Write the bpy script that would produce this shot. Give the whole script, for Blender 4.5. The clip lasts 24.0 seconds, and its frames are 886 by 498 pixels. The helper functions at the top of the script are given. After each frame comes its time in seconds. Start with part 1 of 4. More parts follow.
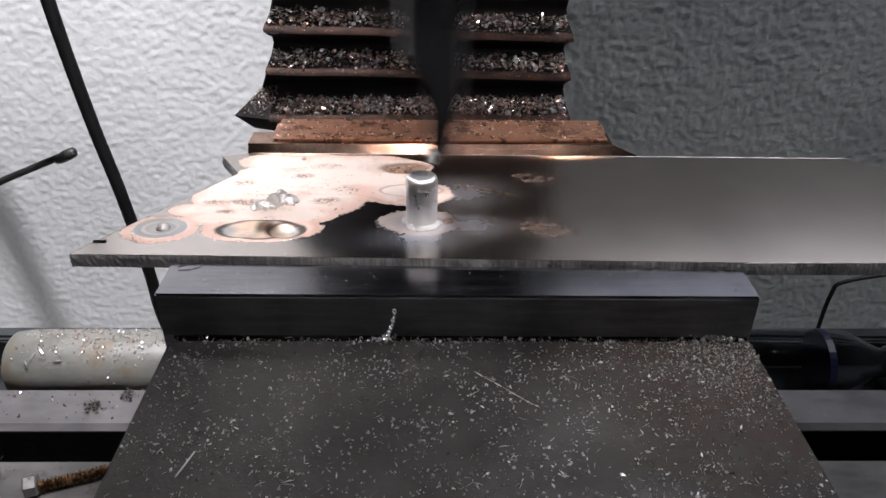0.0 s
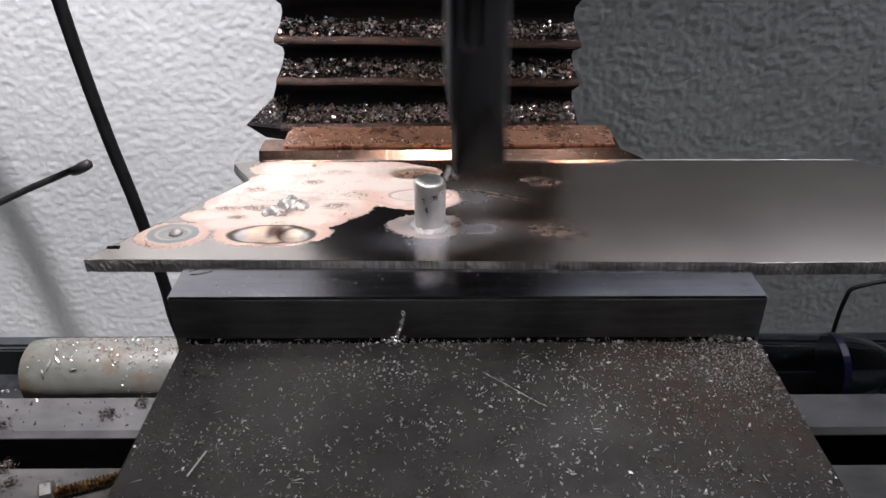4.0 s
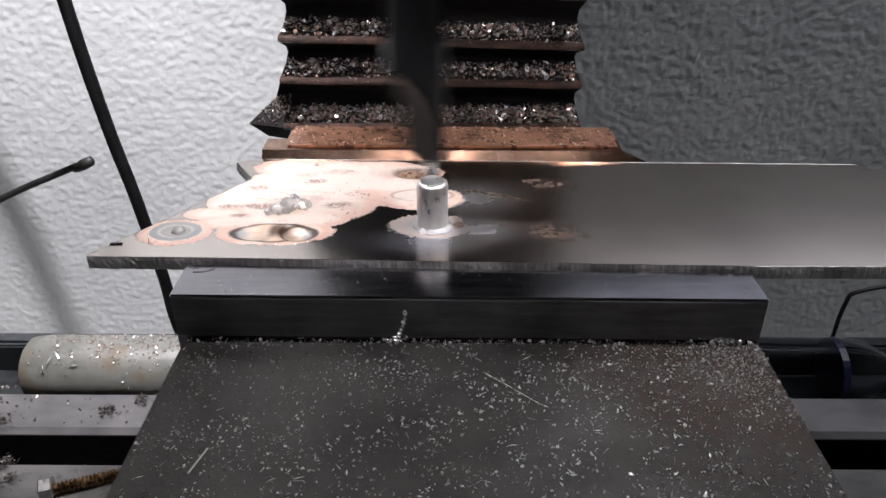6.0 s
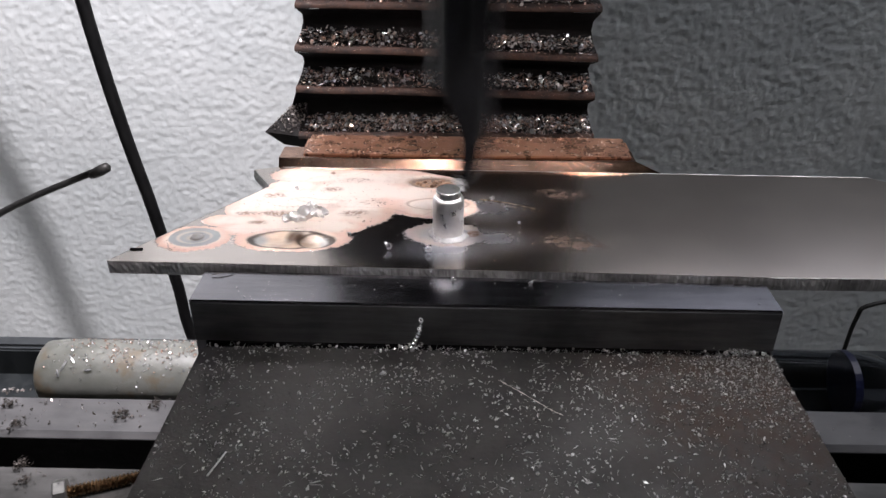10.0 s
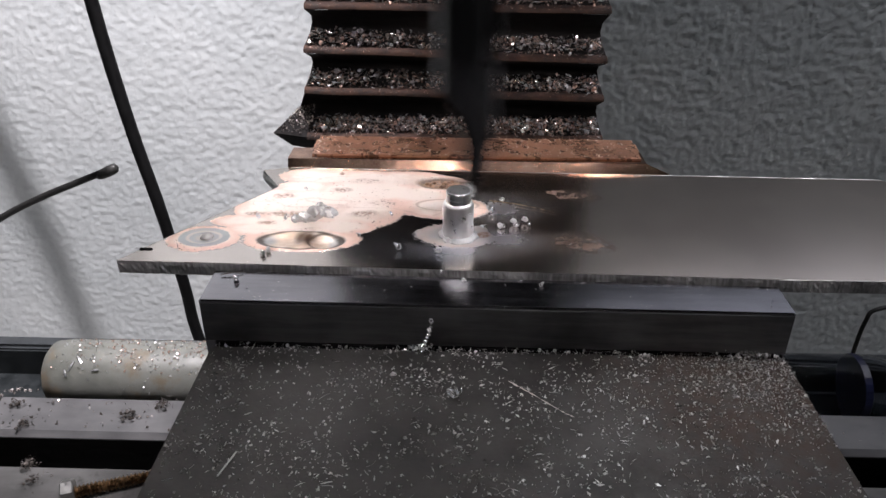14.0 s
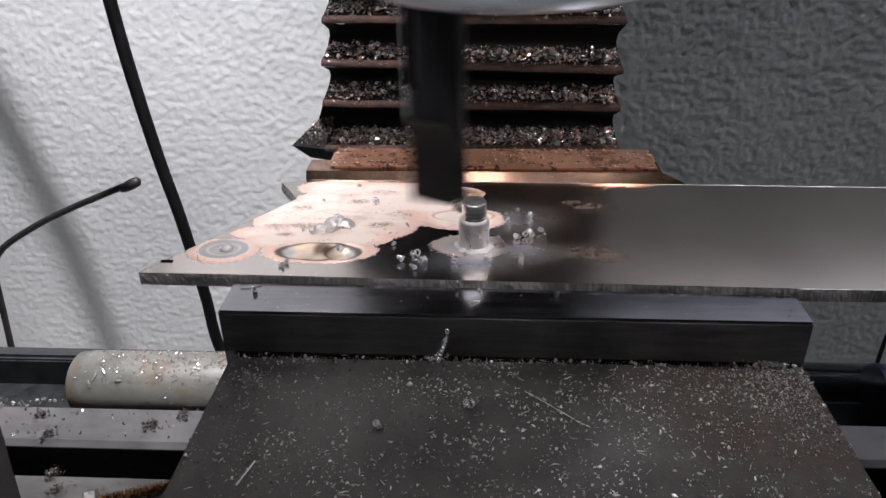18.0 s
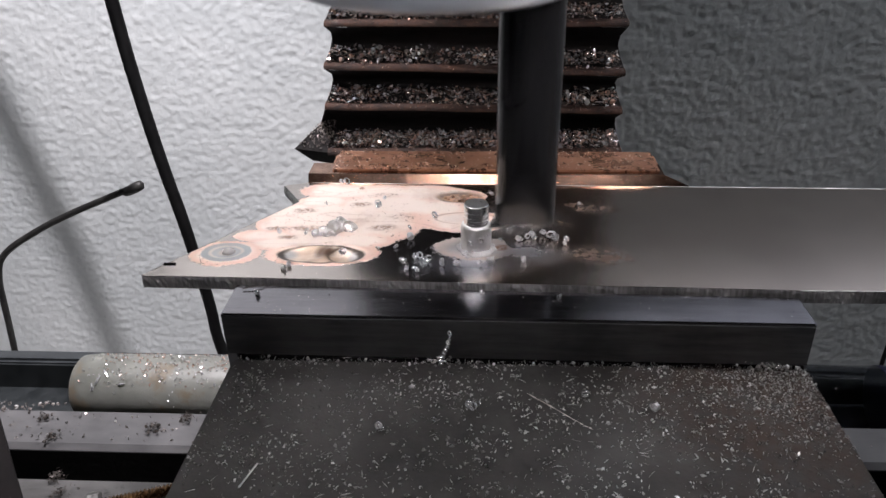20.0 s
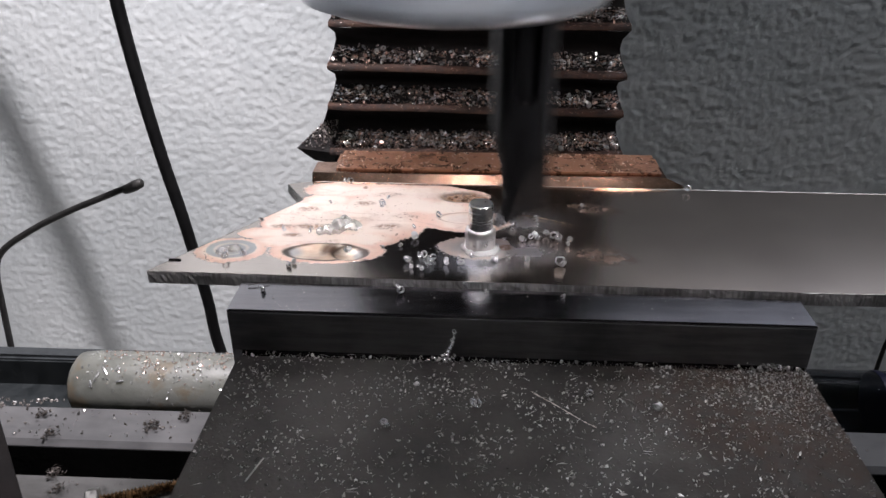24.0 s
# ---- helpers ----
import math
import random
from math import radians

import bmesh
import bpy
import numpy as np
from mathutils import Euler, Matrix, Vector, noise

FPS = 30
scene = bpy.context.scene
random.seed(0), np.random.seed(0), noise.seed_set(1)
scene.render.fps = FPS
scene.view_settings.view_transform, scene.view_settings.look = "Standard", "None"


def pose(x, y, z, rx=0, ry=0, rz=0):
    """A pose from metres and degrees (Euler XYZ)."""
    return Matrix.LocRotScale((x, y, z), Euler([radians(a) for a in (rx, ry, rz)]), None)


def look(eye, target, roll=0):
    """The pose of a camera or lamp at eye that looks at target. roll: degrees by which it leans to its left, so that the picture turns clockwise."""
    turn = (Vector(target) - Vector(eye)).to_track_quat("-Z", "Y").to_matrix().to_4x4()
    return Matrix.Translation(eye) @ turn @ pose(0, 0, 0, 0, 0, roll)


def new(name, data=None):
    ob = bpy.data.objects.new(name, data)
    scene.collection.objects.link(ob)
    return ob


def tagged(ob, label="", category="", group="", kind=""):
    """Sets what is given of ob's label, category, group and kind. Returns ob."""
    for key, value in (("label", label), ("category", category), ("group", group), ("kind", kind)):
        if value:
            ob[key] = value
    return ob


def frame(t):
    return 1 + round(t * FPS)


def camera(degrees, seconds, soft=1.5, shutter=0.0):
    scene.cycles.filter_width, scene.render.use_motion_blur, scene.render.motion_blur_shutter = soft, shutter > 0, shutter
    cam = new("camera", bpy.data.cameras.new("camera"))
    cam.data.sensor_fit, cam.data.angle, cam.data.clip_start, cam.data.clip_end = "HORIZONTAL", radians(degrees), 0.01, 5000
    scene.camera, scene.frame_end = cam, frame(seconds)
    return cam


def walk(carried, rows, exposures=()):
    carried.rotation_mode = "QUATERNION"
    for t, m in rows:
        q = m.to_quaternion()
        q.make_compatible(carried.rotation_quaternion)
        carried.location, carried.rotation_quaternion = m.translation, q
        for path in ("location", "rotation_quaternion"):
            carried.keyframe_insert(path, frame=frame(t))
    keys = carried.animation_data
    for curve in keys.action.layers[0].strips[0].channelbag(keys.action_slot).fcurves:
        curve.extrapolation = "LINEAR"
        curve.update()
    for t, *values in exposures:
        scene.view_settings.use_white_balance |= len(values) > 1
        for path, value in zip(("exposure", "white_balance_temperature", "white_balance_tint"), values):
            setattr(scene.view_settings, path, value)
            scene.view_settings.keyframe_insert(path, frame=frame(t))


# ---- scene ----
cam = camera(61.0, 24.0, soft=1.5, shutter=0.35)

# hand-held phone: seconds, place, yaw, pitch, lean
PATH = [
    (0.0, -0.00427, -0.10245, 0.15039, -0.876, -30.986, 0.584),
    (0.5, -0.00456, -0.10226, 0.15073, -0.948, -30.972, 0.907),
    (1.0, -0.00482, -0.10328, 0.15118, -1.302, -30.537, 0.872),
    (1.5, -0.00368, -0.10371, 0.15059, -1.243, -30.483, 0.609),
    (3.5, -0.00451, -0.10513, 0.15074, -1.075, -29.916, 0.868),
    (4.0, -0.00340, -0.10430, 0.14962, 0.293, -30.088, -0.481),
    (4.5, -0.00453, -0.10395, 0.14924, 0.282, -30.307, -0.016),
    (5.0, -0.00445, -0.10409, 0.14965, 0.512, -30.294, 0.102),
    (5.5, -0.00410, -0.10454, 0.14933, 0.473, -30.233, 0.098),
    (6.0, -0.00380, -0.10456, 0.14965, 0.281, -30.020, 0.124),
    (6.5, -0.00434, -0.10463, 0.14947, 0.250, -29.954, 0.286),
    (7.0, -0.00445, -0.10476, 0.14944, 0.439, -29.880, 0.270),
    (7.5, -0.00415, -0.10451, 0.14936, 0.527, -29.921, 0.179),
    (8.0, -0.00454, -0.10490, 0.14970, 0.614, -29.726, 0.341),
    (8.5, -0.00468, -0.10519, 0.14961, 0.916, -29.470, 0.085),
    (9.0, -0.00417, -0.10511, 0.14989, 1.633, -29.554, -0.292),
    (9.5, -0.00470, -0.10565, 0.14997, 1.199, -29.374, 0.063),
    (10.0, -0.00520, -0.10580, 0.15010, 0.975, -29.295, 0.355),
    (10.5, -0.00504, -0.10553, 0.15007, 1.076, -29.382, 0.308),
    (11.0, -0.00556, -0.10588, 0.15043, 1.055, -29.079, 0.257),
    (11.5, -0.00530, -0.10497, 0.14988, 2.093, -29.274, -0.419),
    (13.5, -0.00486, -0.10552, 0.14980, 1.987, -29.025, -0.317),
    (14.0, -0.00621, -0.10563, 0.14956, 1.362, -29.079, 0.378),
    (14.5, -0.00523, -0.10564, 0.14965, 1.800, -29.147, -0.091),
    (15.0, -0.00493, -0.10545, 0.14971, 2.309, -29.049, -0.631),
    (15.5, -0.00516, -0.10545, 0.14983, 3.163, -28.848, -1.148),
    (16.0, -0.00536, -0.10552, 0.15005, 2.992, -28.861, -1.022),
    (16.5, -0.00507, -0.10572, 0.14989, 2.699, -28.762, -0.860),
    (17.0, -0.00526, -0.10589, 0.14974, 2.808, -28.684, -0.886),
    (17.5, -0.00557, -0.10597, 0.15011, 2.751, -28.710, -0.630),
    (18.0, -0.00547, -0.10639, 0.15017, 3.083, -28.325, -0.752),
    (18.5, -0.00572, -0.10656, 0.15021, 2.701, -28.206, -0.585),
    (20.5, -0.00530, -0.10653, 0.14999, 3.435, -28.032, -1.055),
    (21.0, -0.00590, -0.10657, 0.15044, 3.016, -28.261, -0.671),
    (21.5, -0.00575, -0.10671, 0.15051, 3.097, -28.321, -0.639),
    (22.0, -0.00702, -0.10720, 0.14991, 2.771, -28.032, -0.101),
    (22.5, -0.00659, -0.10736, 0.14992, 3.186, -27.964, -0.405),
    (23.0, -0.00582, -0.10738, 0.15045, 3.206, -28.017, -0.554),
    (23.5, -0.00688, -0.10756, 0.14999, 3.280, -27.714, -0.312),
    (24.0, -0.00720, -0.10780, 0.14974, 2.827, -27.799, -0.089),
]


def eye_pose(x, y, z, yaw, pitch, lean):
    return pose(x, y, z, 90 + pitch, 0, yaw) @ pose(0, 0, 0, 0, 0, lean)


walk(cam, [(t, eye_pose(*r)) for t, *r in PATH], [(t, e, 6550, 17) for t, e in ((0, 0.09), (5, 0.03), (6, 0.12), (7.5, 0.05), (9, -0.03), (10, 0.08), (11, -0.04), (14, 0.0), (15.5, -0.19), (17, 0.04), (18, -0.06), (20, -0.08), (21, -0.22), (22, -0.06), (23, 0.0), (24, -0.08))])

# ---- light ----
world = bpy.data.worlds.new("room_air")
scene.world = world
world.use_nodes = True
world.node_tree.nodes["Background"].inputs["Color"].default_value = (0.75, 0.87, 1.0, 1)
world.node_tree.nodes["Background"].inputs["Strength"].default_value = 0.03


def lamp(name, kind, place, target, watts, size, colour):
    data = bpy.data.lights.new(name, kind)
    data.energy, data.color = watts, colour
    if kind == "AREA":
        data.shape, data.size = "DISK", size
    else:
        data.shadow_soft_size = size
    ob = new(name, data)
    ob.matrix_world = look(place, target)
    return ob


# a shaded lamp on the wall side, an added overhead lamp and an added sheen fill; the ring lamp round the spindle is
# built with the head
shade = lamp("wall_lamp", "SPOT", (-0.045, 0.040, 0.50), (-0.300, 0.30, -0.40), 22.5, 0.007, (1.0, 0.985, 1.0))
shade.data.spot_size, shade.data.spot_blend = radians(50), 1.0
# added lamp overhead: general fill, and relief on the right of the wall
lamp("overhead_fill", "AREA", (0.36, 0.12, 0.80), (0.10, 0.1, 0.0), 2.35, 0.06, (0.93, 0.965, 1.0))
# unseen area lamp above the view, added for the sheen on jaw and plate
sheen_area = lamp("sheen_fill", "AREA", (0.145, 0.192, 0.234), (0.135, 0.02, 0.18), 0.041, 0.18, (0.80, 0.88, 1.0))
sheen_area.data.shape, sheen_area.data.size_y = "RECTANGLE", 0.064

# ---- materials ----
class Nodes:
    """Short hand for building a node tree."""

    def __init__(self, name):
        self.mat = bpy.data.materials.new(name)
        self.mat.use_nodes = True
        self.tree = self.mat.node_tree
        self.bsdf = self.tree.nodes["Principled BSDF"]
        self.coord = self.tree.nodes.new("ShaderNodeTexCoord").outputs["Object"]

    def put(self, socket, value):
        if isinstance(value, bpy.types.NodeSocket):
            self.tree.links.new(value, socket)
        elif isinstance(value, (tuple, list)) and len(value) == 3 and len(socket.default_value) == 4:
            socket.default_value = (*value, 1)
        else:
            socket.default_value = value

    def math(self, op, a, b=0.0, c=None, clamp=False):
        n = self.tree.nodes.new("ShaderNodeMath")
        n.operation, n.use_clamp = op, clamp
        self.put(n.inputs[0], a), self.put(n.inputs[1], b)
        if c is not None:
            self.put(n.inputs[2], c)
        return n.outputs[0]

    def vec(self, op, a, b=(0, 0, 0)):
        n = self.tree.nodes.new("ShaderNodeVectorMath")
        n.operation = op
        self.put(n.inputs[0], a), self.put(n.inputs[1], b)
        return n.outputs["Value"] if op in ("LENGTH", "DISTANCE") else n.outputs["Vector"]

    def noise(self, scale, detail=4.0, rough=0.55, stretch=(1, 1, 1), colour=False, at=None):
        n = self.tree.nodes.new("ShaderNodeTexNoise")
        self.put(n.inputs["Vector"], self.vec("MULTIPLY", at or self.coord, stretch))
        n.inputs["Scale"].default_value, n.inputs["Detail"].default_value, n.inputs["Roughness"].default_value = scale, detail, rough
        return n.outputs["Color" if colour else "Fac"]

    def voronoi(self, scale, feature="F1", out="Distance"):
        n = self.tree.nodes.new("ShaderNodeTexVoronoi")
        n.feature = feature
        self.put(n.inputs["Vector"], self.coord)
        n.inputs["Scale"].default_value = scale
        return n.outputs[out]

    def ramp(self, value, low, high, a=0.0, b=1.0):
        n = self.tree.nodes.new("ShaderNodeMapRange")
        n.interpolation_type = "SMOOTHSTEP"
        for i, v in enumerate((value, low, high, a, b)):
            self.put(n.inputs[i], v)
        return n.outputs[0]

    def mix(self, fac, a, b):
        n = self.tree.nodes.new("ShaderNodeMix")
        n.data_type = "RGBA"
        self.put(n.inputs[0], fac), self.put(n.inputs[6], a), self.put(n.inputs[7], b)
        return n.outputs[2]

    def bump(self, height, strength, distance):
        n = self.tree.nodes.new("ShaderNodeBump")
        n.inputs["Strength"].default_value, n.inputs["Distance"].default_value = strength, distance
        self.put(n.inputs["Height"], height)
        self.put(self.bsdf.inputs["Normal"], n.outputs[0])

    def island(self):
        return self.tree.nodes.new("ShaderNodeNewGeometry").outputs["Random Per Island"]

    def random(self):
        return self.tree.nodes.new("ShaderNodeObjectInfo").outputs["Random"]

    def done(self, colour, rough, metal=0.0, **more):
        self.put(self.bsdf.inputs["Base Color"], colour)
        self.put(self.bsdf.inputs["Roughness"], rough)
        self.put(self.bsdf.inputs["Metallic"], metal)
        for k, v in more.items():
            self.put(self.bsdf.inputs[k], v)
        return self.mat


def worn(name, dark, light, rough, metal, scale=300, bump=0.1, depth=0.0002, stretch=(1, 1, 1), spread=0.15, spots=None):
    """A surface with stains, grain and fine relief. spots: a second colour in patches."""
    n = Nodes(name)
    big, fine = n.noise(scale * 0.15, 4), n.noise(scale, 6, 0.65, stretch)
    col = n.mix(n.ramp(n.math("ADD", n.math("MULTIPLY", big, 0.6), n.math("MULTIPLY", fine, 0.4)), 0.35, 0.65), dark, light)
    if spots:
        col = n.mix(n.ramp(n.noise(scale * 0.4, 6, 0.7), spots[1], spots[1] + 0.12), col, spots[0])
    n.bump(fine, bump, depth)
    return n.done(col, n.ramp(n.math("ADD", fine, n.math("MULTIPLY", big, 0.5)), 0.4, 1.1, max(0.03, rough - spread), min(1, rough + spread)), metal)


def steel_plate_material():
    """Dark rolled steel plate with torch marks: a cream and pink bloom with lacy edges, ringed pools, blue and brown
    tempering, with reflections painted in.
    """
    n = Nodes("steel_plate")
    flat = n.vec("MULTIPLY", n.coord, (1, 1, 0))
    wob = n.vec("MULTIPLY", n.vec("SUBTRACT", n.noise(420, 3, 0.6, colour=True), (0.5, 0.5, 0.5)), (0.0011, 0.0011, 0))
    wide = n.vec("MULTIPLY", n.vec("SUBTRACT", n.noise(95, 2, 0.5, colour=True), (0.5, 0.5, 0.5)), (0.0036, 0.0036, 0))
    at = n.vec("MULTIPLY", n.vec("ADD", n.vec("ADD", flat, wob), wide), (1, 1, 0))
    calm = n.vec("MULTIPLY", n.vec("ADD", flat, n.vec("MULTIPLY", wob, (0.35, 0.35, 0))), (1, 1, 0))

    def blob(cx, cy, rx, ry, where=None):
        return n.vec("LENGTH", n.vec("MULTIPLY", n.vec("SUBTRACT", where or at, (cx / 1000, cy / 1000, 0)), (1000 / rx, 1000 / ry, 0)))

    def union(rows):
        d = blob(*rows[0])
        for r in rows[1:]:
            d = n.math("MINIMUM", d, blob(*r))
        return d

    grain, lace = n.noise(1100, 5, 0.7), n.noise(1500, 4, 0.7)
    cloud = n.noise(28, 3, 0.6)
    fringe = n.math("MULTIPLY", n.math("SUBTRACT", lace, 0.5), 0.34)

    # bare rolled steel, bluer where the heat ran past the bloom, reflections painted in
    base = n.mix(n.ramp(cloud, 0.3, 0.7), (0.55, 0.475, 0.425), (0.68, 0.595, 0.53))
    # darkened towards the left to dim the reflection of the bright wall
    base = n.mix(n.ramp(flat_x(n, flat), -0.040, 0.012, 0.55, 0.0), base, (0.34, 0.33, 0.32))
    # dark reflection of the pleated cover, painted between bloom and pin
    dark = n.ramp(union([(-19, 17, 9.5, 8), (-14, 26, 6, 4.5), (-14, 12, 9, 5)]), 0.55, 1.45, 0.86, 0.0)
    base = n.mix(dark, base, (0.17, 0.175, 0.19))
    # pale sheen painted into the blue-tempered steel round the pin
    blue = n.ramp(blob(2.0, 32.5, 9.5, 7.5, calm), 0.0, 1.5, 0.8, 0.0)
    for row in ((2.5, 19.0, 9.0, 5.0), (-6.5, 14.5, 10.0, 4.5)):
        blue = n.math("MAXIMUM", blue, n.ramp(blob(*row, calm), 0.0, 1.5, 0.8, 0.0))
    base = n.mix(n.math("MULTIPLY", blue, n.ramp(cloud, 0.2, 0.8, 0.7, 1.0)), base, (0.60, 0.63, 0.72))
    warm = n.ramp(union([(13, 25, 7, 9), (8.5, 22, 4, 3)]), 0.2, 1.2, 0.45, 0.0)
    base = n.mix(warm, base, (0.46, 0.34, 0.28))

    # the bloom: cream in the middle, pink towards its lacy edge
    bloom = union([(-54.2, 17.6, 6.1, 4.9), (-35.8, 17.3, 11.0, 4.5), (-48.0, 25.2, 6.4, 3.0), (-45.2, 35.2, 6.3, 5.0), (-36.5, 46.4, 9.8, 4.0), (-27, 46.2, 9.0, 4.4),
                   (-36, 35, 9, 6.2), (-40, 27.5, 6, 4), (-28.5, 31.5, 11.6, 9.6), (-22.5, 40, 9.5, 7.5), (-12.5, 44.2, 7.4, 4.5), (-15.5, 38.0, 7.5, 5.0), (-9.8, 32.4, 9.0, 4.9),
                   (-45.5, 21.6, 5.5, 3.0), (-37, 22.8, 9.5, 4.2), (-29, 23.2, 6.5, 4.0), (-47.5, 30.2, 4.2, 3.4), (-39.5, 41.0, 6.2, 3.2), (-38, 31, 10, 6), (-19, 46.2, 9, 4.2), (-28, 40, 10, 6)])
    edge = n.math("ADD", bloom, fringe)
    bloom_in = n.ramp(edge, 0.99, 1.07, 1.0, 0.0)
    mottled = n.noise(150, 5, 0.65)
    pink = n.mix(n.ramp(n.math("ADD", bloom, n.math("MULTIPLY", n.math("SUBTRACT", mottled, 0.5), 0.8)), 0.45, 0.98), (0.95, 0.835, 0.755), (0.86, 0.615, 0.52))
    pink = n.mix(n.ramp(n.noise(85, 4, 0.6), 0.52, 0.66, 0.0, 0.5), pink, (0.72, 0.55, 0.47))
    # thin darker seams where two passes of the torch meet
    seam = n.math("ABSOLUTE", n.math("SUBTRACT", n.noise(70, 2, 0.5, (0.45, 1, 1)), 0.5))
    pink = n.mix(n.math("MULTIPLY", n.ramp(seam, 0.0, 0.010, 0.35, 0.0), n.ramp(lace, 0.35, 0.55)), pink, (0.50, 0.34, 0.27))
    for cx, cy, rx, ry, k in ((-46.6, 28.7, 2.6, 1.1, 0.48), (-43.6, 24.2, 2.4, 1.2, 0.48), (-40.5, 28.3, 5.5, 1.3, 0.52), (-31.3, 39.9, 2.6, 1.5, 0.50), (-32.5, 48.4, 0.8, 0.6, 0.35), (-25.8, 29.0, 3.4, 1.7, 0.50), (-42.6, 36.3, 3.2, 1.5, 0.52), (-27.0, 44.8, 4.0, 1.6, 0.58), (-22, 33.5, 5, 2.0, 0.60)):
        d = blob(cx, cy, rx, ry)
        fleck = n.math("MULTIPLY", n.ramp(d, 0.2, 1.15, 1.0, 0.0), n.ramp(n.noise(1250, 4, 0.7), k - 0.06, k + 0.01))
        pink = n.mix(fleck, pink, (0.27, 0.155, 0.10))
        pink = n.mix(n.ramp(d, 0.3, 1.1, 0.30, 0.0), pink, (0.62, 0.44, 0.36))
    dots = n.math("MULTIPLY", n.ramp(n.noise(1500, 3, 0.6), 0.635, 0.68), n.ramp(n.noise(110, 3), 0.46, 0.58))
    pink = n.mix(dots, pink, (0.26, 0.14, 0.09))

    # faint ringed spot behind the pin
    ring = blob(-8.7, 33.4, 6.8, 2.9, calm)
    pink = n.mix(n.ramp(n.math("ABSOLUTE", n.math("SUBTRACT", ring, 0.92)), 0.0, 0.10, 0.62, 0.0), pink, (0.42, 0.27, 0.20))
    pink = n.mix(n.ramp(ring, 0.5, 0.9, 0.35, 0.0), pink, (0.74, 0.66, 0.62))
    # scorched crater at the back
    scorch = blob(-10.2, 43.9, 6.0, 3.4, calm)
    pink = n.mix(n.ramp(scorch, 0.72, 1.05, 0.92, 0.0), pink, n.mix(n.ramp(mottled, 0.35, 0.65), (0.11, 0.075, 0.055), (0.36, 0.23, 0.16)))
    pink = n.mix(n.math("MULTIPLY", n.ramp(scorch, 0.45, 0.75, 1.0, 0.0), n.ramp(lace, 0.40, 0.56)), pink, (0.55, 0.33, 0.22))

    # grey ringed weld spot
    spot = blob(-54.1, 17.8, 4.9, 3.8, calm)
    spot_in = n.ramp(n.math("ADD", spot, n.math("MULTIPLY", fringe, 0.4)), 0.93, 1.02, 1.0, 0.0)
    grey = n.mix(n.ramp(n.math("ABSOLUTE", n.math("SUBTRACT", spot, 0.62)), 0.02, 0.11, 0.85, 0.0), (0.40, 0.415, 0.425), (0.66, 0.60, 0.54))
    grey = n.mix(n.ramp(spot, 0.15, 0.45, 0.75, 0.0), grey, (0.62, 0.52, 0.43))
    grey = n.mix(n.ramp(n.noise(300, 4), 0.4, 0.7, 0.0, 0.35), grey, (0.30, 0.32, 0.34))
    # melted trough of two pools
    pool = blob(-35.7, 17.35, 8.6, 3.75, calm)
    pool_in = n.ramp(pool, 0.93, 1.02, 1.0, 0.0)
    flow = n.noise(190, 4, 0.6, (0.6, 1.6, 1))
    melt = n.mix(n.ramp(flow, 0.35, 0.65), (0.66, 0.51, 0.39), (0.93, 0.84, 0.74))
    melt = n.mix(n.ramp(blob(-35.2, 18.4, 2.3, 3.2, calm), 0.35, 1.1, 0.95, 0.0), melt, (0.13, 0.07, 0.042))
    melt = n.mix(n.ramp(n.math("ABSOLUTE", n.math("SUBTRACT", blob(-31.0, 17.2, 3.5, 3.1, calm), 0.95)), 0.0, 0.16, 0.85, 0.0), melt, (0.10, 0.06, 0.04))
    melt = n.mix(n.ramp(blob(-42.3, 17.6, 2.6, 2.6, calm), 0.3, 1.1, 0.8, 0.0), melt, (0.36, 0.39, 0.42))
    melt = n.mix(n.ramp(blob(-29.2, 17.6, 1.7, 2.4, calm), 0.4, 1.1, 0.7, 0.0), melt, (0.42, 0.45, 0.48))
    melt = n.mix(n.ramp(n.math("ADD", pool, n.math("MULTIPLY", n.math("SUBTRACT", flow, 0.5), 0.35)), 0.74, 0.90, 0.0, 0.93), melt, (0.05, 0.034, 0.025))

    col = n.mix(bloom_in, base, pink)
    col = n.mix(spot_in, col, grey)
    col = n.mix(pool_in, col, melt)

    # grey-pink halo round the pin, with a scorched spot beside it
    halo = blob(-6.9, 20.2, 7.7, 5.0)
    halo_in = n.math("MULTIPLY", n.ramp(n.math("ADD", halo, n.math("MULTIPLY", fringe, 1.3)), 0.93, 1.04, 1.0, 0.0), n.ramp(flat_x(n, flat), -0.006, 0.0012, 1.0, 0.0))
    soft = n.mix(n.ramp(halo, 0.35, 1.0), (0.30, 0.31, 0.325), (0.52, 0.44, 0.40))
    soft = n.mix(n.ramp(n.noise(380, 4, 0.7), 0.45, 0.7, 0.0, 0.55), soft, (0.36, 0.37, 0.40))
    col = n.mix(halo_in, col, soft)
    burn = n.math("MULTIPLY", n.ramp(blob(-1.9, 20.7, 2.3, 1.7), 0.3, 1.1, 1.0, 0.0), n.ramp(lace, 0.36, 0.58, 0.35, 1.0))
    col = n.mix(burn, col, (0.25, 0.135, 0.085))

    # two brown, partly scraped patches
    scrape = union([(15.6, 18.8, 6.4, 4.6), (18.6, 17.2, 5.6, 3.2), (17.6, 38.2, 7.4, 3.2), (14.8, 40.5, 4.0, 3.2)])
    brown = n.math("MULTIPLY", n.ramp(n.math("ADD", scrape, fringe), 0.35, 1.12, 0.95, 0.0), n.ramp(n.noise(560, 6, 0.75), 0.40, 0.52, 0.08, 1.0))
    col = n.mix(brown, col, (0.42, 0.30, 0.24))

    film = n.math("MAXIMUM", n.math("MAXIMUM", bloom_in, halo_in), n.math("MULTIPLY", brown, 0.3))
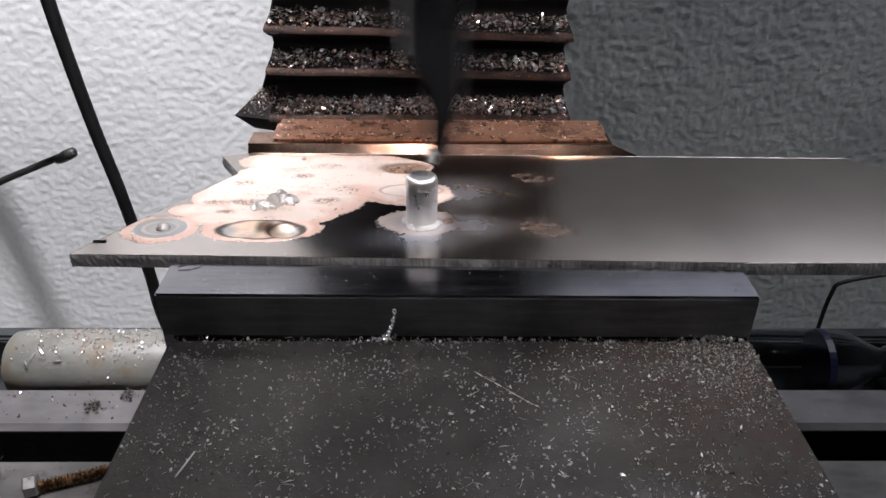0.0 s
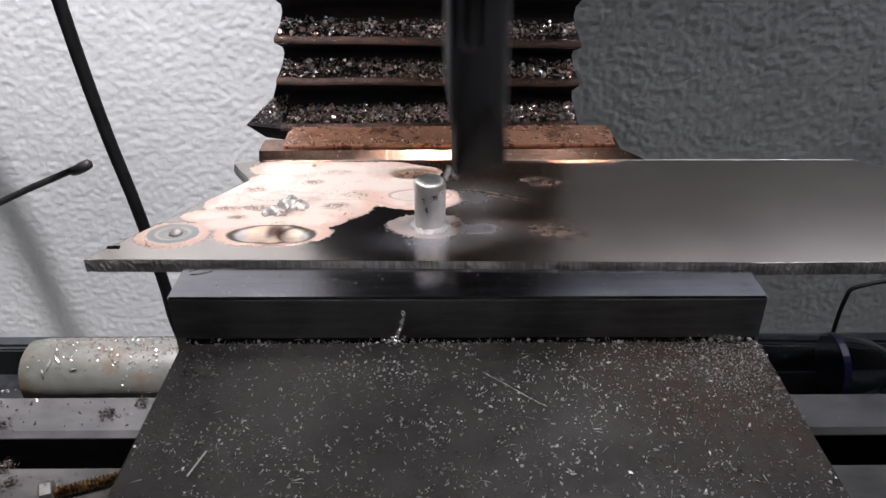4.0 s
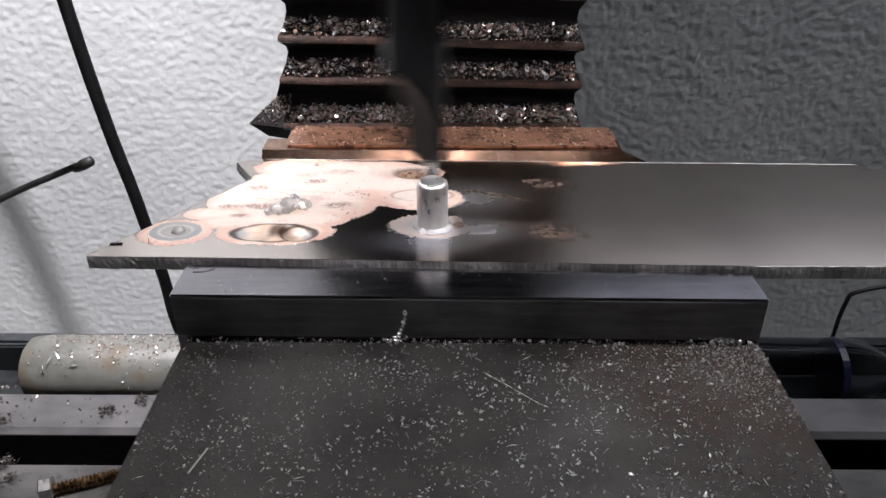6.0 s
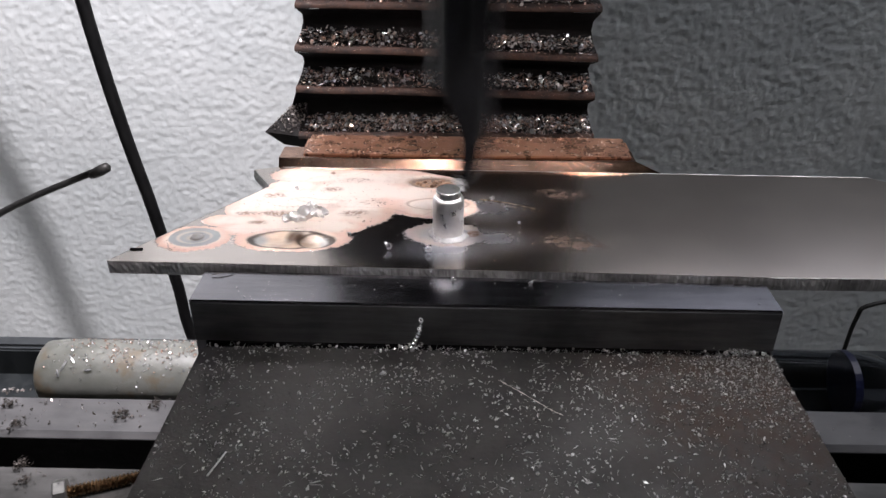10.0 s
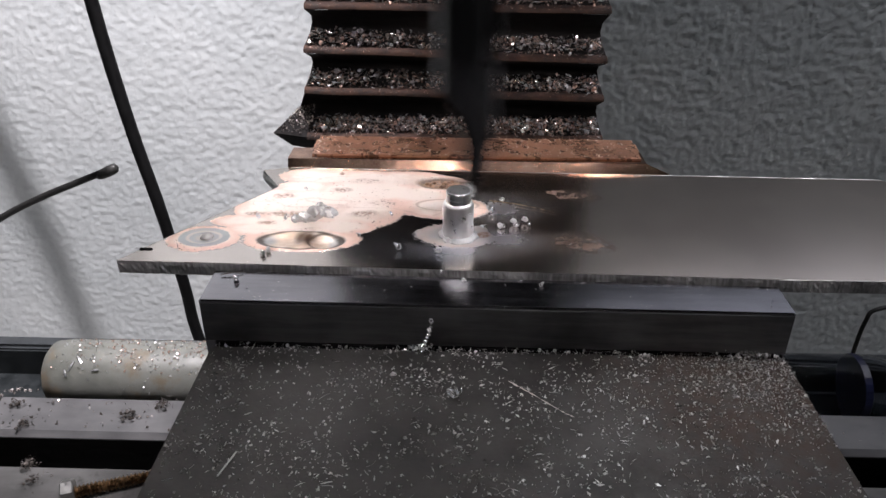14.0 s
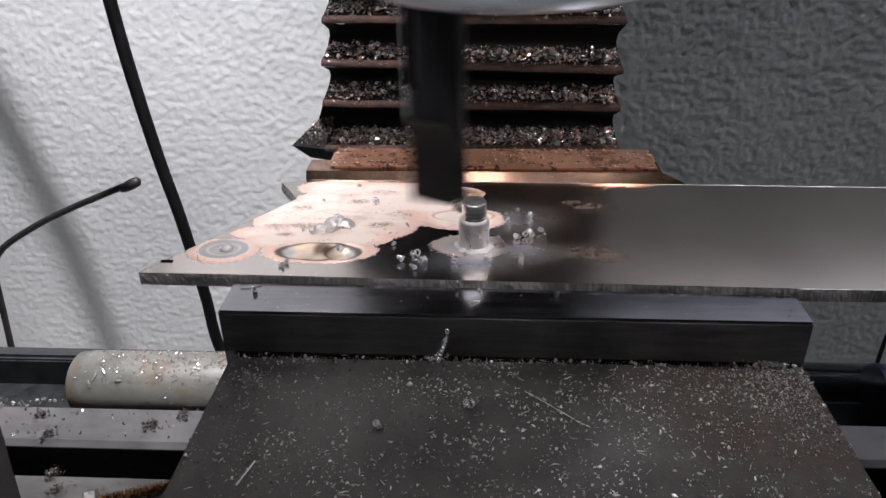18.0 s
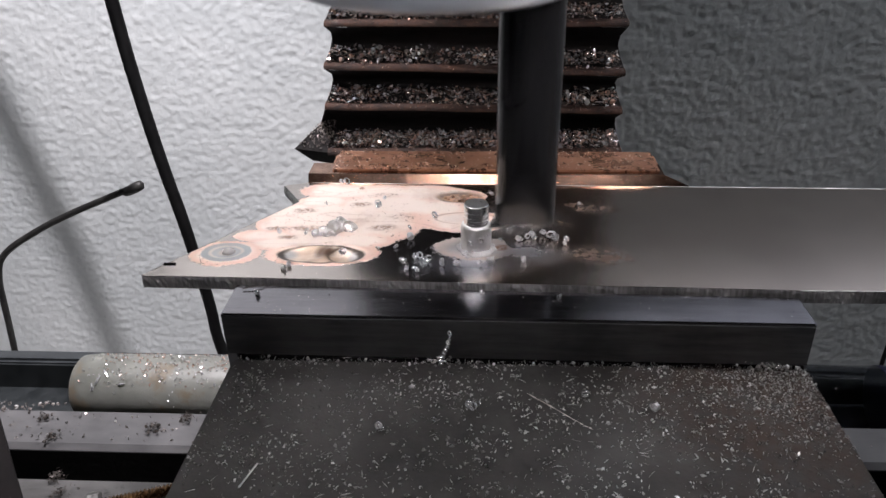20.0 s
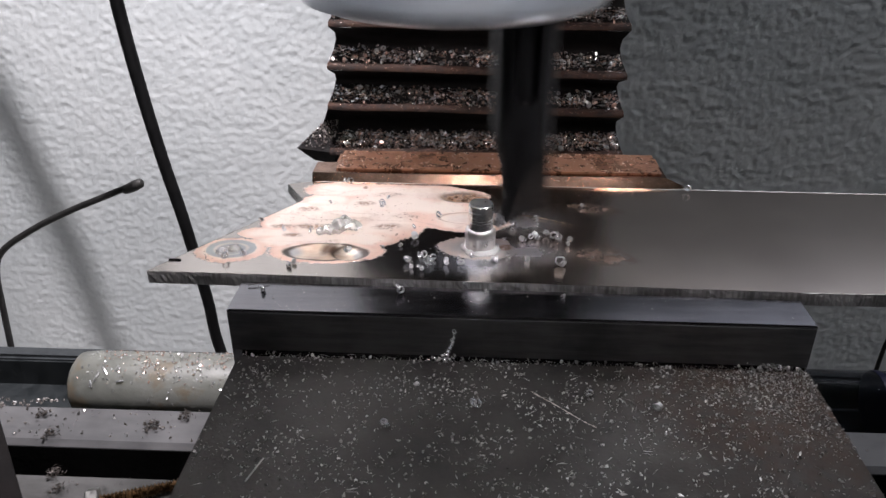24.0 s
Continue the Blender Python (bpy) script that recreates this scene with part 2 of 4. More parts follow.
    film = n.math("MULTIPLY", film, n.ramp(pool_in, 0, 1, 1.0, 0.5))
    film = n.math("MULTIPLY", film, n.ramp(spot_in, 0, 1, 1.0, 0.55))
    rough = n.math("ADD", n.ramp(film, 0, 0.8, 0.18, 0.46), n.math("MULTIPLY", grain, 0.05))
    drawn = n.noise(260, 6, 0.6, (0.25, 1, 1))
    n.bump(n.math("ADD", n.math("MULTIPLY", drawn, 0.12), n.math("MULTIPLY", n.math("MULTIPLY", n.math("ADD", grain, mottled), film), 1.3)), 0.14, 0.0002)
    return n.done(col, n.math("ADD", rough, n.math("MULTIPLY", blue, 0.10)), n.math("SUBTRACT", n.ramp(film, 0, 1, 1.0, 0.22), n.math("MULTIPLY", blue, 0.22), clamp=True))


def flat_x(n, vector):
    """The x of a vector, in metres."""
    node = n.tree.nodes.new("ShaderNodeSeparateXYZ")
    n.put(node.inputs[0], vector)
    return node.outputs[0]


def stucco_material():
    n = Nodes("stucco")
    fine, mid = n.noise(700, 5, 0.6), n.noise(170, 4, 0.55)
    n.bump(n.math("ADD", n.math("MULTIPLY", fine, 0.4), n.math("MULTIPLY", mid, 0.5)), 0.35, 0.0009)
    col = n.mix(n.ramp(n.noise(14, 5), 0.35, 0.7), (0.60, 0.64, 0.645), (0.70, 0.735, 0.735))
    return n.done(n.mix(n.ramp(fine, 0.55, 0.8), col, (0.52, 0.55, 0.56)), 0.8)


def chip_material(name, a, b, rough, metal=0.9):
    n = Nodes(name)
    r = n.math("FRACT", n.math("MULTIPLY", n.math("ADD", n.island(), n.random()), 7.31))
    n.bump(n.noise(2500, 3), 0.25, 0.0001)
    return n.done(n.mix(r, a, b), n.math("ADD", rough, n.math("MULTIPLY", r, 0.2)), metal)


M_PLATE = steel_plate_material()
M_TORN = worn("torn_steel", (0.25, 0.27, 0.27), (0.72, 0.76, 0.75), 0.32, 0.3, 900, 0.9, 0.0006)
M_CRUST = worn("rust_crust", (0.10, 0.05, 0.03), (0.52, 0.33, 0.22), 0.55, 0.2, 1200, 0.5, 0.0004)
M_CUT = worn("saw_cut_edge", (0.12, 0.12, 0.122), (0.46, 0.46, 0.465), 0.42, 0.45, 500, 0.5, 0.0004, (4, 1, 0.4))
M_JAW = worn("ground_jaw_steel", (0.145, 0.142, 0.152), (0.215, 0.21, 0.225), 0.19, 1.0, 420, 0.12, 0.0001, (0.15, 2, 2), 0.05)


M_FACE = worn("brushed_jaw_face", (0.07, 0.07, 0.074), (0.16, 0.16, 0.165), 0.42, 0.75, 380, 0.4, 0.0002, (0.2, 2, 2), 0.1)


def vise_material():
    """Oiled dark cast iron, browned by rust towards two corners."""
    n = Nodes("oiled_cast_iron")
    fine, big = n.noise(420, 6, 0.7), n.noise(55, 5, 0.6)
    col = n.mix(n.ramp(big, 0.35, 0.65), (0.016, 0.0158, 0.0152), (0.040, 0.0392, 0.0376))
    at = n.vec("MULTIPLY", n.coord, (1, 1, 0))
    near = n.vec("DISTANCE", at, (0.042, -0.010, 0))
    rust = n.math("MULTIPLY", n.ramp(n.math("ADD", near, n.math("MULTIPLY", big, 0.02)), 0.014, 0.044, 1.0, 0.0), n.ramp(fine, 0.3, 0.65))
    col = n.mix(rust, col, (0.036, 0.0225, 0.0155))
    n.bump(n.math("ADD", fine, n.math("MULTIPLY", n.noise(1300, 3), 0.6)), 0.35, 0.0003)
    return n.done(col, n.ramp(fine, 0.3, 0.8, 0.45, 0.75), 0.0, **{"Specular IOR Level": 0.18})


M_VISE = vise_material()
M_RUST = worn("browned_iron", (0.36, 0.18, 0.115), (0.54, 0.29, 0.19), 0.30, 0.7, 420, 0.25, 0.0002)
M_BRIGHT_RUST = worn("bronzed_steel", (0.25, 0.14, 0.095), (0.46, 0.28, 0.20), 0.12, 1.0, 1900, 0.35, 0.0001, spread=0.05)
M_TABLE = worn("milling_table_iron", (0.115, 0.115, 0.118), (0.175, 0.174, 0.177), 0.45, 0.35, 300, 0.15, 0.0002, (0.3, 1, 1), spots=((0.15, 0.145, 0.14), 0.60))
M_LAND = worn("dirty_table_iron", (0.07, 0.069, 0.067), (0.14, 0.138, 0.135), 0.5, 0.3, 300, 0.3, 0.0003, (0.3, 1, 1), spots=((0.05, 0.048, 0.045), 0.58))
M_RIM = worn("oily_table_rim", (0.022, 0.025, 0.028), (0.050, 0.056, 0.060), 0.4, 0.1, 260, 0.3, 0.0003)
# shade of gutter and slot put into near-black colours; M_SLOT also serves marks
M_GUTTER = worn("gutter_shade_dark", (0.007, 0.009, 0.010), (0.018, 0.022, 0.024), 0.5, 0.0, 260, 0.3, 0.0003)
M_SLOT = worn("shade_and_mark_black", (0.004, 0.004, 0.0042), (0.011, 0.011, 0.0115), 0.8, 0.0, 400, 0.5, 0.0005)
M_RUBBER = worn("black_rubber", (0.005, 0.0045, 0.0045), (0.012, 0.010, 0.010), 0.75, 0.0, 350, 0.35, 0.0004)
M_LIP = worn("rust_dusted_rubber", (0.010, 0.006, 0.005), (0.075, 0.036, 0.024), 0.8, 0.0, 1100, 0.8, 0.0006)
M_CABLE = worn("cable_sheath", (0.004, 0.004, 0.0045), (0.010, 0.010, 0.0105), 0.55, 0.0, 800, 0.15, 0.0002)
M_WIRE = worn("dull_wire", (0.016, 0.016, 0.016), (0.04, 0.039, 0.037), 0.5, 0.3, 900, 0.3, 0.0002)
M_BAR = worn("blackened_tool_steel", (0.008, 0.008, 0.009), (0.014, 0.014, 0.016), 0.17, 0.0, 500, 0.06, 0.0001, (1, 1, 0.2), 0.1)
M_BAR_CUT = worn("milled_tool_steel", (0.006, 0.006, 0.0065), (0.013, 0.013, 0.014), 0.6, 0.0, 500, 0.2, 0.0002)
M_TIP = worn("carbide_tip", (0.35, 0.35, 0.36), (0.6, 0.6, 0.6), 0.25, 1.0, 800, 0.1, 0.0001)
M_HEAD = worn("brushed_grey_head", (0.33, 0.38, 0.43), (0.43, 0.475, 0.52), 0.34, 0.6, 260, 0.05, 0.0001, (0.3, 0.3, 2), 0.08)
M_PIN = worn("rough_aluminium", (0.80, 0.805, 0.80), (0.95, 0.955, 0.95), 0.33, 1.0, 620, 0.42, 0.0003, (1.3, 1.3, 0.8), 0.10)
M_COLLAR = worn("smoked_weld", (0.26, 0.27, 0.28), (0.60, 0.60, 0.60), 0.42, 0.5, 800, 0.7, 0.0004)
M_TURNED = worn("turned_aluminium", (0.84, 0.85, 0.86), (0.94, 0.945, 0.95), 0.24, 1.0, 900, 0.03, 0.0001, (0.15, 0.15, 5), 0.08)
M_WELD = worn("weld_metal", (0.78, 0.75, 0.72), (0.95, 0.93, 0.90), 0.24, 0.5, 500, 0.3, 0.0004, spots=((0.22, 0.12, 0.06), 0.60))


M_CHIP = chip_material("bright_swarf", (0.90, 0.91, 0.92), (0.66, 0.66, 0.68), 0.18)
M_DUST = chip_material("grey_swarf", (0.99, 0.94, 0.92), (0.56, 0.49, 0.46), 0.12, 0.85)
M_WARM = chip_material("warm_swarf", (0.97, 0.80, 0.72), (0.56, 0.35, 0.27), 0.14, 0.8)
M_GOLD = chip_material("gilded_specks", (1.0, 0.86, 0.74), (0.85, 0.62, 0.50), 0.25, 0.1)
M_SPECK = chip_material("fine_filings", (0.78, 0.78, 0.77), (0.10, 0.097, 0.093), 0.24, 0.6)
M_CLUMP = chip_material("oily_swarf", (0.11, 0.095, 0.085), (0.025, 0.021, 0.019), 0.4, 0.4)
M_GRIT = chip_material("oily_grit", (0.52, 0.47, 0.44), (0.04, 0.034, 0.03), 0.24, 0.6)
M_FLECK = chip_material("rubbed_filings", (0.62, 0.62, 0.61), (0.08, 0.078, 0.075), 0.30, 0.5)
M_BRONZE = worn("bronze_thread", (0.17, 0.115, 0.07), (0.50, 0.37, 0.25), 0.26, 1.0, 700, 0.2, 0.0002)
M_NUT = worn("zinc_nut", (0.30, 0.30, 0.29), (0.48, 0.48, 0.46), 0.4, 0.9, 500, 0.2, 0.0002)
M_NYLON = worn("cloudy_plastic", (0.11, 0.115, 0.102), (0.185, 0.19, 0.172), 0.42, 0.0, 160, 0.3, 0.0004, spots=((0.17, 0.14, 0.10), 0.56))
for key, value in (("Subsurface Weight", 0.6), ("Subsurface Radius", (1.0, 1.0, 0.85)), ("Subsurface Scale", 0.006)):
    M_NYLON.node_tree.nodes["Principled BSDF"].inputs[key].default_value = value
M_ROOM = worn("room_paint", (0.29, 0.29, 0.285), (0.35, 0.35, 0.345), 0.8, 0.0, 6, 0.1, 0.001)
M_STUCCO = stucco_material()
for dull in (M_CABLE, M_RUBBER, M_SLOT, M_BAR_CUT):
    dull.node_tree.nodes["Principled BSDF"].inputs["Specular IOR Level"].default_value = 0.15
M_BLUE = worn("blue_print", (0.004, 0.006, 0.03), (0.008, 0.012, 0.05), 0.4, 0.0)


def clear_plastic():
    n = Nodes("clear_plastic")
    n.bump(n.noise(120, 3), 0.05, 0.001)
    return n.done((0.62, 0.64, 0.68), 0.04, 0.0, **{"Transmission Weight": 1.0, "IOR": 1.22})


M_CLEAR = clear_plastic()



def glow_material():
    n = Nodes("lamp_glow")
    return n.done((0.8, 0.8, 0.8), 0.5, 0.0, **{"Emission Color": (1.0, 0.94, 0.90), "Emission Strength": RING_GLOW})


RING_GLOW = 53.0
M_GLOW = glow_material()

# ---- mesh helpers ----


def part(name, bm, material, parent=None, label="", smooth=False):
    """Links a bmesh as one mesh object, under parent if there is one."""
    data = bpy.data.meshes.new(name)
    for f in bm.faces:
        f.smooth = smooth
    bm.normal_update()
    bm.to_mesh(data)
    bm.free()
    data.materials.append(material)
    ob = new(name, data)
    if parent:
        ob.parent = parent
    return tagged(ob, label)


def block(*boxes, bevel=0.0, segments=2):
    """Boxes (x0, x1, y0, y1, z0, z1) with rounded edges."""
    bm = bmesh.new()
    for x0, x1, y0, y1, z0, z1 in boxes:
        bmesh.ops.create_cube(bm, size=1, matrix=Matrix.Translation(((x0 + x1) / 2, (y0 + y1) / 2, (z0 + z1) / 2)) @ Matrix.Diagonal((x1 - x0, y1 - y0, z1 - z0, 1)))
    if bevel:
        bmesh.ops.bevel(bm, geom=bm.edges[:], offset=bevel, segments=segments, affect="EDGES")
    return bm


def prism(outline, z0, z1, bevel=0.0):
    bm = bmesh.new()
    low = [bm.verts.new((x, y, z0)) for x, y in outline]
    high = [bm.verts.new((x, y, z1)) for x, y in outline]
    bm.faces.new(low[::-1]), bm.faces.new(high)
    for i in range(len(outline)):
        j = (i + 1) % len(outline)
        bm.faces.new((low[i], low[j], high[j], high[i]))
    if bevel:
        bmesh.ops.bevel(bm, geom=bm.edges[:], offset=bevel, segments=2, affect="EDGES")
    return bm


def lathe(profile, centre=(0, 0), turns=40, wobble=0.0, squash=1.0):
    """A turned shape about a vertical line: profile rows (radius, z), from bottom to top."""
    bm = bmesh.new()
    rings = []
    for r, z in profile:
        ring = []
        for i in range(turns):
            a = 2 * math.pi * i / turns
            w = 1 + wobble * noise.noise(Vector((3 * math.cos(a), 3 * math.sin(a), z * 700)))
            ring.append(bm.verts.new((centre[0] + r * w * math.cos(a), centre[1] + r * w * squash * math.sin(a), z)))
        rings.append(ring)
    for low, high in zip(rings, rings[1:]):
        for i in range(turns):
            j = (i + 1) % turns
            bm.faces.new((low[i], low[j], high[j], high[i]))
    bm.faces.new(rings[0][::-1]), bm.faces.new(rings[-1])
    return bm


def tube(points, radii, turns=12):
    """A round rope along points."""
    bm = bmesh.new()
    pts = [Vector(p) for p in points]
    rings = []
    for i, p in enumerate(pts):
        way = (pts[min(i + 1, len(pts) - 1)] - pts[max(i - 1, 0)]).normalized()
        side = way.cross(Vector((0, 1, 0.01))).normalized()
        up = side.cross(way)
        r = radii[i] if isinstance(radii, (list, tuple)) else radii
        rings.append([bm.verts.new(p + r * (math.cos(2 * math.pi * k / turns) * side + math.sin(2 * math.pi * k / turns) * up)) for k in range(turns)])
    for low, high in zip(rings, rings[1:]):
        for k in range(turns):
            j = (k + 1) % turns
            bm.faces.new((low[k], low[j], high[j], high[k]))
    bm.faces.new(rings[0][::-1]), bm.faces.new(rings[-1])
    bmesh.ops.recalc_face_normals(bm, faces=bm.faces[:])
    return bm


def smooth_line(points, steps=8):
    """A Catmull-Rom line through points."""
    p = [Vector(q) for q in points]
    p = [2 * p[0] - p[1], *p, 2 * p[-1] - p[-2]]
    out = []
    for a, b, c, d in zip(p, p[1:], p[2:], p[3:]):
        for i in range(steps):
            u = i / steps
            out.append(0.5 * (2 * b + u * (c - a) + u * u * (2 * a - 5 * b + 4 * c - d) + u ** 3 * (3 * b - a - 3 * c + d)))
    return [*out, p[-2]]


def curl(rng, radius, turns, width, rise, steps=9):
    """Vertices and faces of one curled, ragged metal shaving of two skins."""
    verts, faces = [], []
    n = max(4, int(steps * turns))
    thick = radius * 0.07
    for i in range(n + 1):
        u = i / n
        a = 2 * math.pi * turns * u
        r = radius * (1 - 0.35 * u) * (1 + 0.07 * math.sin(5.0 * a + 1))
        w = width * (0.55 + 0.45 * math.sin(math.pi * (0.08 + 0.84 * u))) * rng.uniform(0.8, 1.15)
        for rr in (r, r - thick):
            for s in (-0.5, 0.5):
                verts.append((rr * math.cos(a), rise * u + s * w, rr * math.sin(a)))
        if i:
            o, p = 4 * (i - 1), 4 * i
            faces += [(o, o + 1, p + 1, p), (o + 2, p + 2, p + 3, o + 3), (o, p, p + 2, o + 2), (o + 1, o + 3, p + 3, p + 1)]
    return verts, faces


def swarf(name, material, spots, seed, label, category="metal swarf", parent=None):
    """One heap of uncountable shavings: spots are (place, size, kind), with kind 0 a flake, 1 a curl and 2 a sliver."""
    rng = random.Random(seed)
    verts, faces = [], []
    for place, size, kind in spots:
        m = Euler((rng.uniform(-0.9, 0.9), rng.uniform(-0.9, 0.9), rng.uniform(0, 6.3))).to_matrix()
        o = len(verts)
        if kind == 2:
            a, b, h = size, size * rng.uniform(0.05, 0.12), size * rng.uniform(-0.25, 0.25)
            m = Euler((rng.uniform(-0.5, 0.5), rng.uniform(-0.3, 0.3), rng.uniform(0, 6.3))).to_matrix()
            v = [(-a, 0, 0), (-a * 0.2, -b, h), (a * 0.3, b, h), (a, 0, 0), (0, 0, h + b)]
            f = [(0, 1, 4), (1, 3, 4), (3, 2, 4), (2, 0, 4), (0, 2, 1), (1, 2, 3)]
        elif kind:
            v, f = curl(rng, size * 0.5, rng.uniform(0.6, 1.4), size * 0.5, size * 0.3, 6)
        else:
            a, b = size * rng.uniform(0.35, 1), size * rng.uniform(0.15, 0.5)
            h = size * rng.uniform(0.1, 0.35)
            v = [(-a, -b, 0), (a * 0.2, -b * 0.7, h), (a, b * 0.2, 0), (a * 0.1, b, -h * 0.2), (0, 0, -h)]
            f = [(0, 1, 3), (1, 2, 3), (1, 0, 4), (2, 1, 4), (3, 2, 4), (0, 3, 4)]
        p = Vector(place)
        verts += [p + m @ Vector(q) for q in v]
        faces += [tuple(o + i for i in q) for q in f]
    data = bpy.data.meshes.new(name)
    data.from_pydata([tuple(v) for v in verts], [], faces)
    data.materials.append(material)
    ob = new(name, data)
    if parent:
        ob.parent = parent
    return tagged(ob, label, category, kind="stuff")


def thing(name, place, label, category, group="", kind=""):
    ob = new(name)
    ob.location = place
    ob.empty_display_size = 0.01
    return tagged(ob, label, category, group, kind)


# ---- the room ----
TABLE, JAW, PLATE, SLAB = 0.0, 0.0815, 0.0825, 0.0731
REST = 0.0800
WALL_Y = 0.20


def build_wall():
    """Rough-rendered wall behind the machine; near the camera its lumps are real relief."""
    nx, nz, x0, x1, z0, z1 = 700, 410, -0.27, 0.29, -0.11, 0.22
    verts, faces = [], []
    for j in range(nz + 1):
        for i in range(nx + 1):
            x, z = x0 + (x1 - x0) * i / nx, z0 + (z1 - z0) * j / nz
            p = Vector((x * 470, 0, z * 490))
            q = p + 0.30 * Vector((noise.noise(p * 0.6), 0, noise.noise(p * 0.6 + Vector((7, 0, 3)))))
            h = 0.00023 * noise.noise(q * 0.8) + 0.00017 * noise.noise(q * 1.7 + Vector((3, 9, 1))) + 0.00008 * noise.noise(q * 3.1 + Vector((5, 2, 4))) + 0.0001 * noise.noise(p * 0.3)
            edge = min(1, 12 * min(i / nx, 1 - i / nx, j / nz, 1 - j / nz))
            verts.append((x, WALL_Y - max(0.0001, h + 0.0004) * edge, z))
    for j in range(nz):
        for i in range(nx):
            a = j * (nx + 1) + i
            faces.append((a, a + 1, a + nx + 2, a + nx + 1))
    data = bpy.data.meshes.new("wall_north")
    data.from_pydata(verts, [], faces)
    data.materials.append(M_STUCCO)
    data.polygons.foreach_set("use_smooth", [True] * len(faces))
    wall = tagged(new("wall_north", data), "rough white-grey stucco wall behind the machine", "wall", kind="structure")
    bm = block((-0.7, x0, WALL_Y, WALL_Y + 0.05, -0.12, 0.85), (x1, 0.7, WALL_Y, WALL_Y + 0.05, -0.12, 0.85), (x0, x1, WALL_Y, WALL_Y + 0.05, -0.12, z0), (x0, x1, WALL_Y, WALL_Y + 0.05, z1, 0.85), (x0, x1, WALL_Y + 0.02, WALL_Y + 0.05, z0, z1))
    tagged(part("wall_face", bm, M_STUCCO, wall), "plain stuccoed wall round the machine")


build_wall()
for nm, b in (("wall_south", (-0.7, 0.7, -0.95, -0.9, -0.12, 0.85)), ("wall_west", (-0.75, -0.7, -0.9, 0.25, -0.12, 0.85)), ("wall_east", (0.7, 0.75, -0.9, 0.25, -0.12, 0.85)), ("bench_top", (-0.7, 0.7, -0.9, 0.25, -0.17, -0.12)), ("ceiling", (-0.7, 0.7, -0.9, 0.25, 0.85, 0.9))):
    tagged(part(nm, block(b), M_ROOM), "plain painted workshop " + nm.split("_")[0], nm.split("_")[0], kind="structure")

# ---- milling table ----


def build_table():
    t = thing("milling_table", (0, 0, 0), "grey iron milling table with a T-slot, strewn with swarf", "machine table")
    part("front_land", block((-0.24, 0.26, -0.045, 0.0395, -0.03, TABLE), bevel=0.0006), M_LAND, t, "dirty front land")
    land = prism([(0.0515, -0.0016), (0.0532, TABLE), (0.0668, TABLE), (0.0672, -0.0004), (0.0672, -0.03), (0.0515, -0.03)], -0.24, 0.26)
    bmesh.ops.transform(land, matrix=Matrix(((0, 0, 1, 0), (1, 0, 0, 0), (0, 1, 0, 0), (0, 0, 0, 1))), verts=land.verts)
    bmesh.ops.recalc_face_normals(land, faces=land.faces[:])
    part("middle_land", land, M_TABLE, t)
    # floors and thin side liners carry the shade of slot and gutter as colour
    part("slot_floor", block((-0.24, 0.26, 0.0397, 0.0513, -0.029, -0.027)), M_SLOT, t, "T-slot floor with its shade painted near-black")
    part("slot_side", block((-0.24, 0.26, 0.0396, 0.0400, -0.027, -0.0025)), M_SLOT, t, "slot side liner painted with the slot's shade")
    part("slot_side", block((-0.24, 0.26, 0.0510, 0.0514, -0.027, -0.0012)), M_SLOT, t, "slot side liner painted with the slot's shade")
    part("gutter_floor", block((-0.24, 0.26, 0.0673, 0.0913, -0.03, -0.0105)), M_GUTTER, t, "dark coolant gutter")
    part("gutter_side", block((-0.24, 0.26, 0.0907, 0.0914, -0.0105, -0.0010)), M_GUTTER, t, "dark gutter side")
    part("rear_rim", block((-0.24, 0.26, 0.0915, 0.0975, -0.03, 0.0005), bevel=0.001), M_RIM, t, "oily dark rear rim")
    part("bed", block((-0.24, 0.26, -0.045, 0.0975, -0.07, -0.03)), M_TABLE, t)
    part("saddle", block((-0.07, 0.08, -0.04, 0.09, -0.1199, -0.07), bevel=0.002), M_TABLE, t)


build_table()

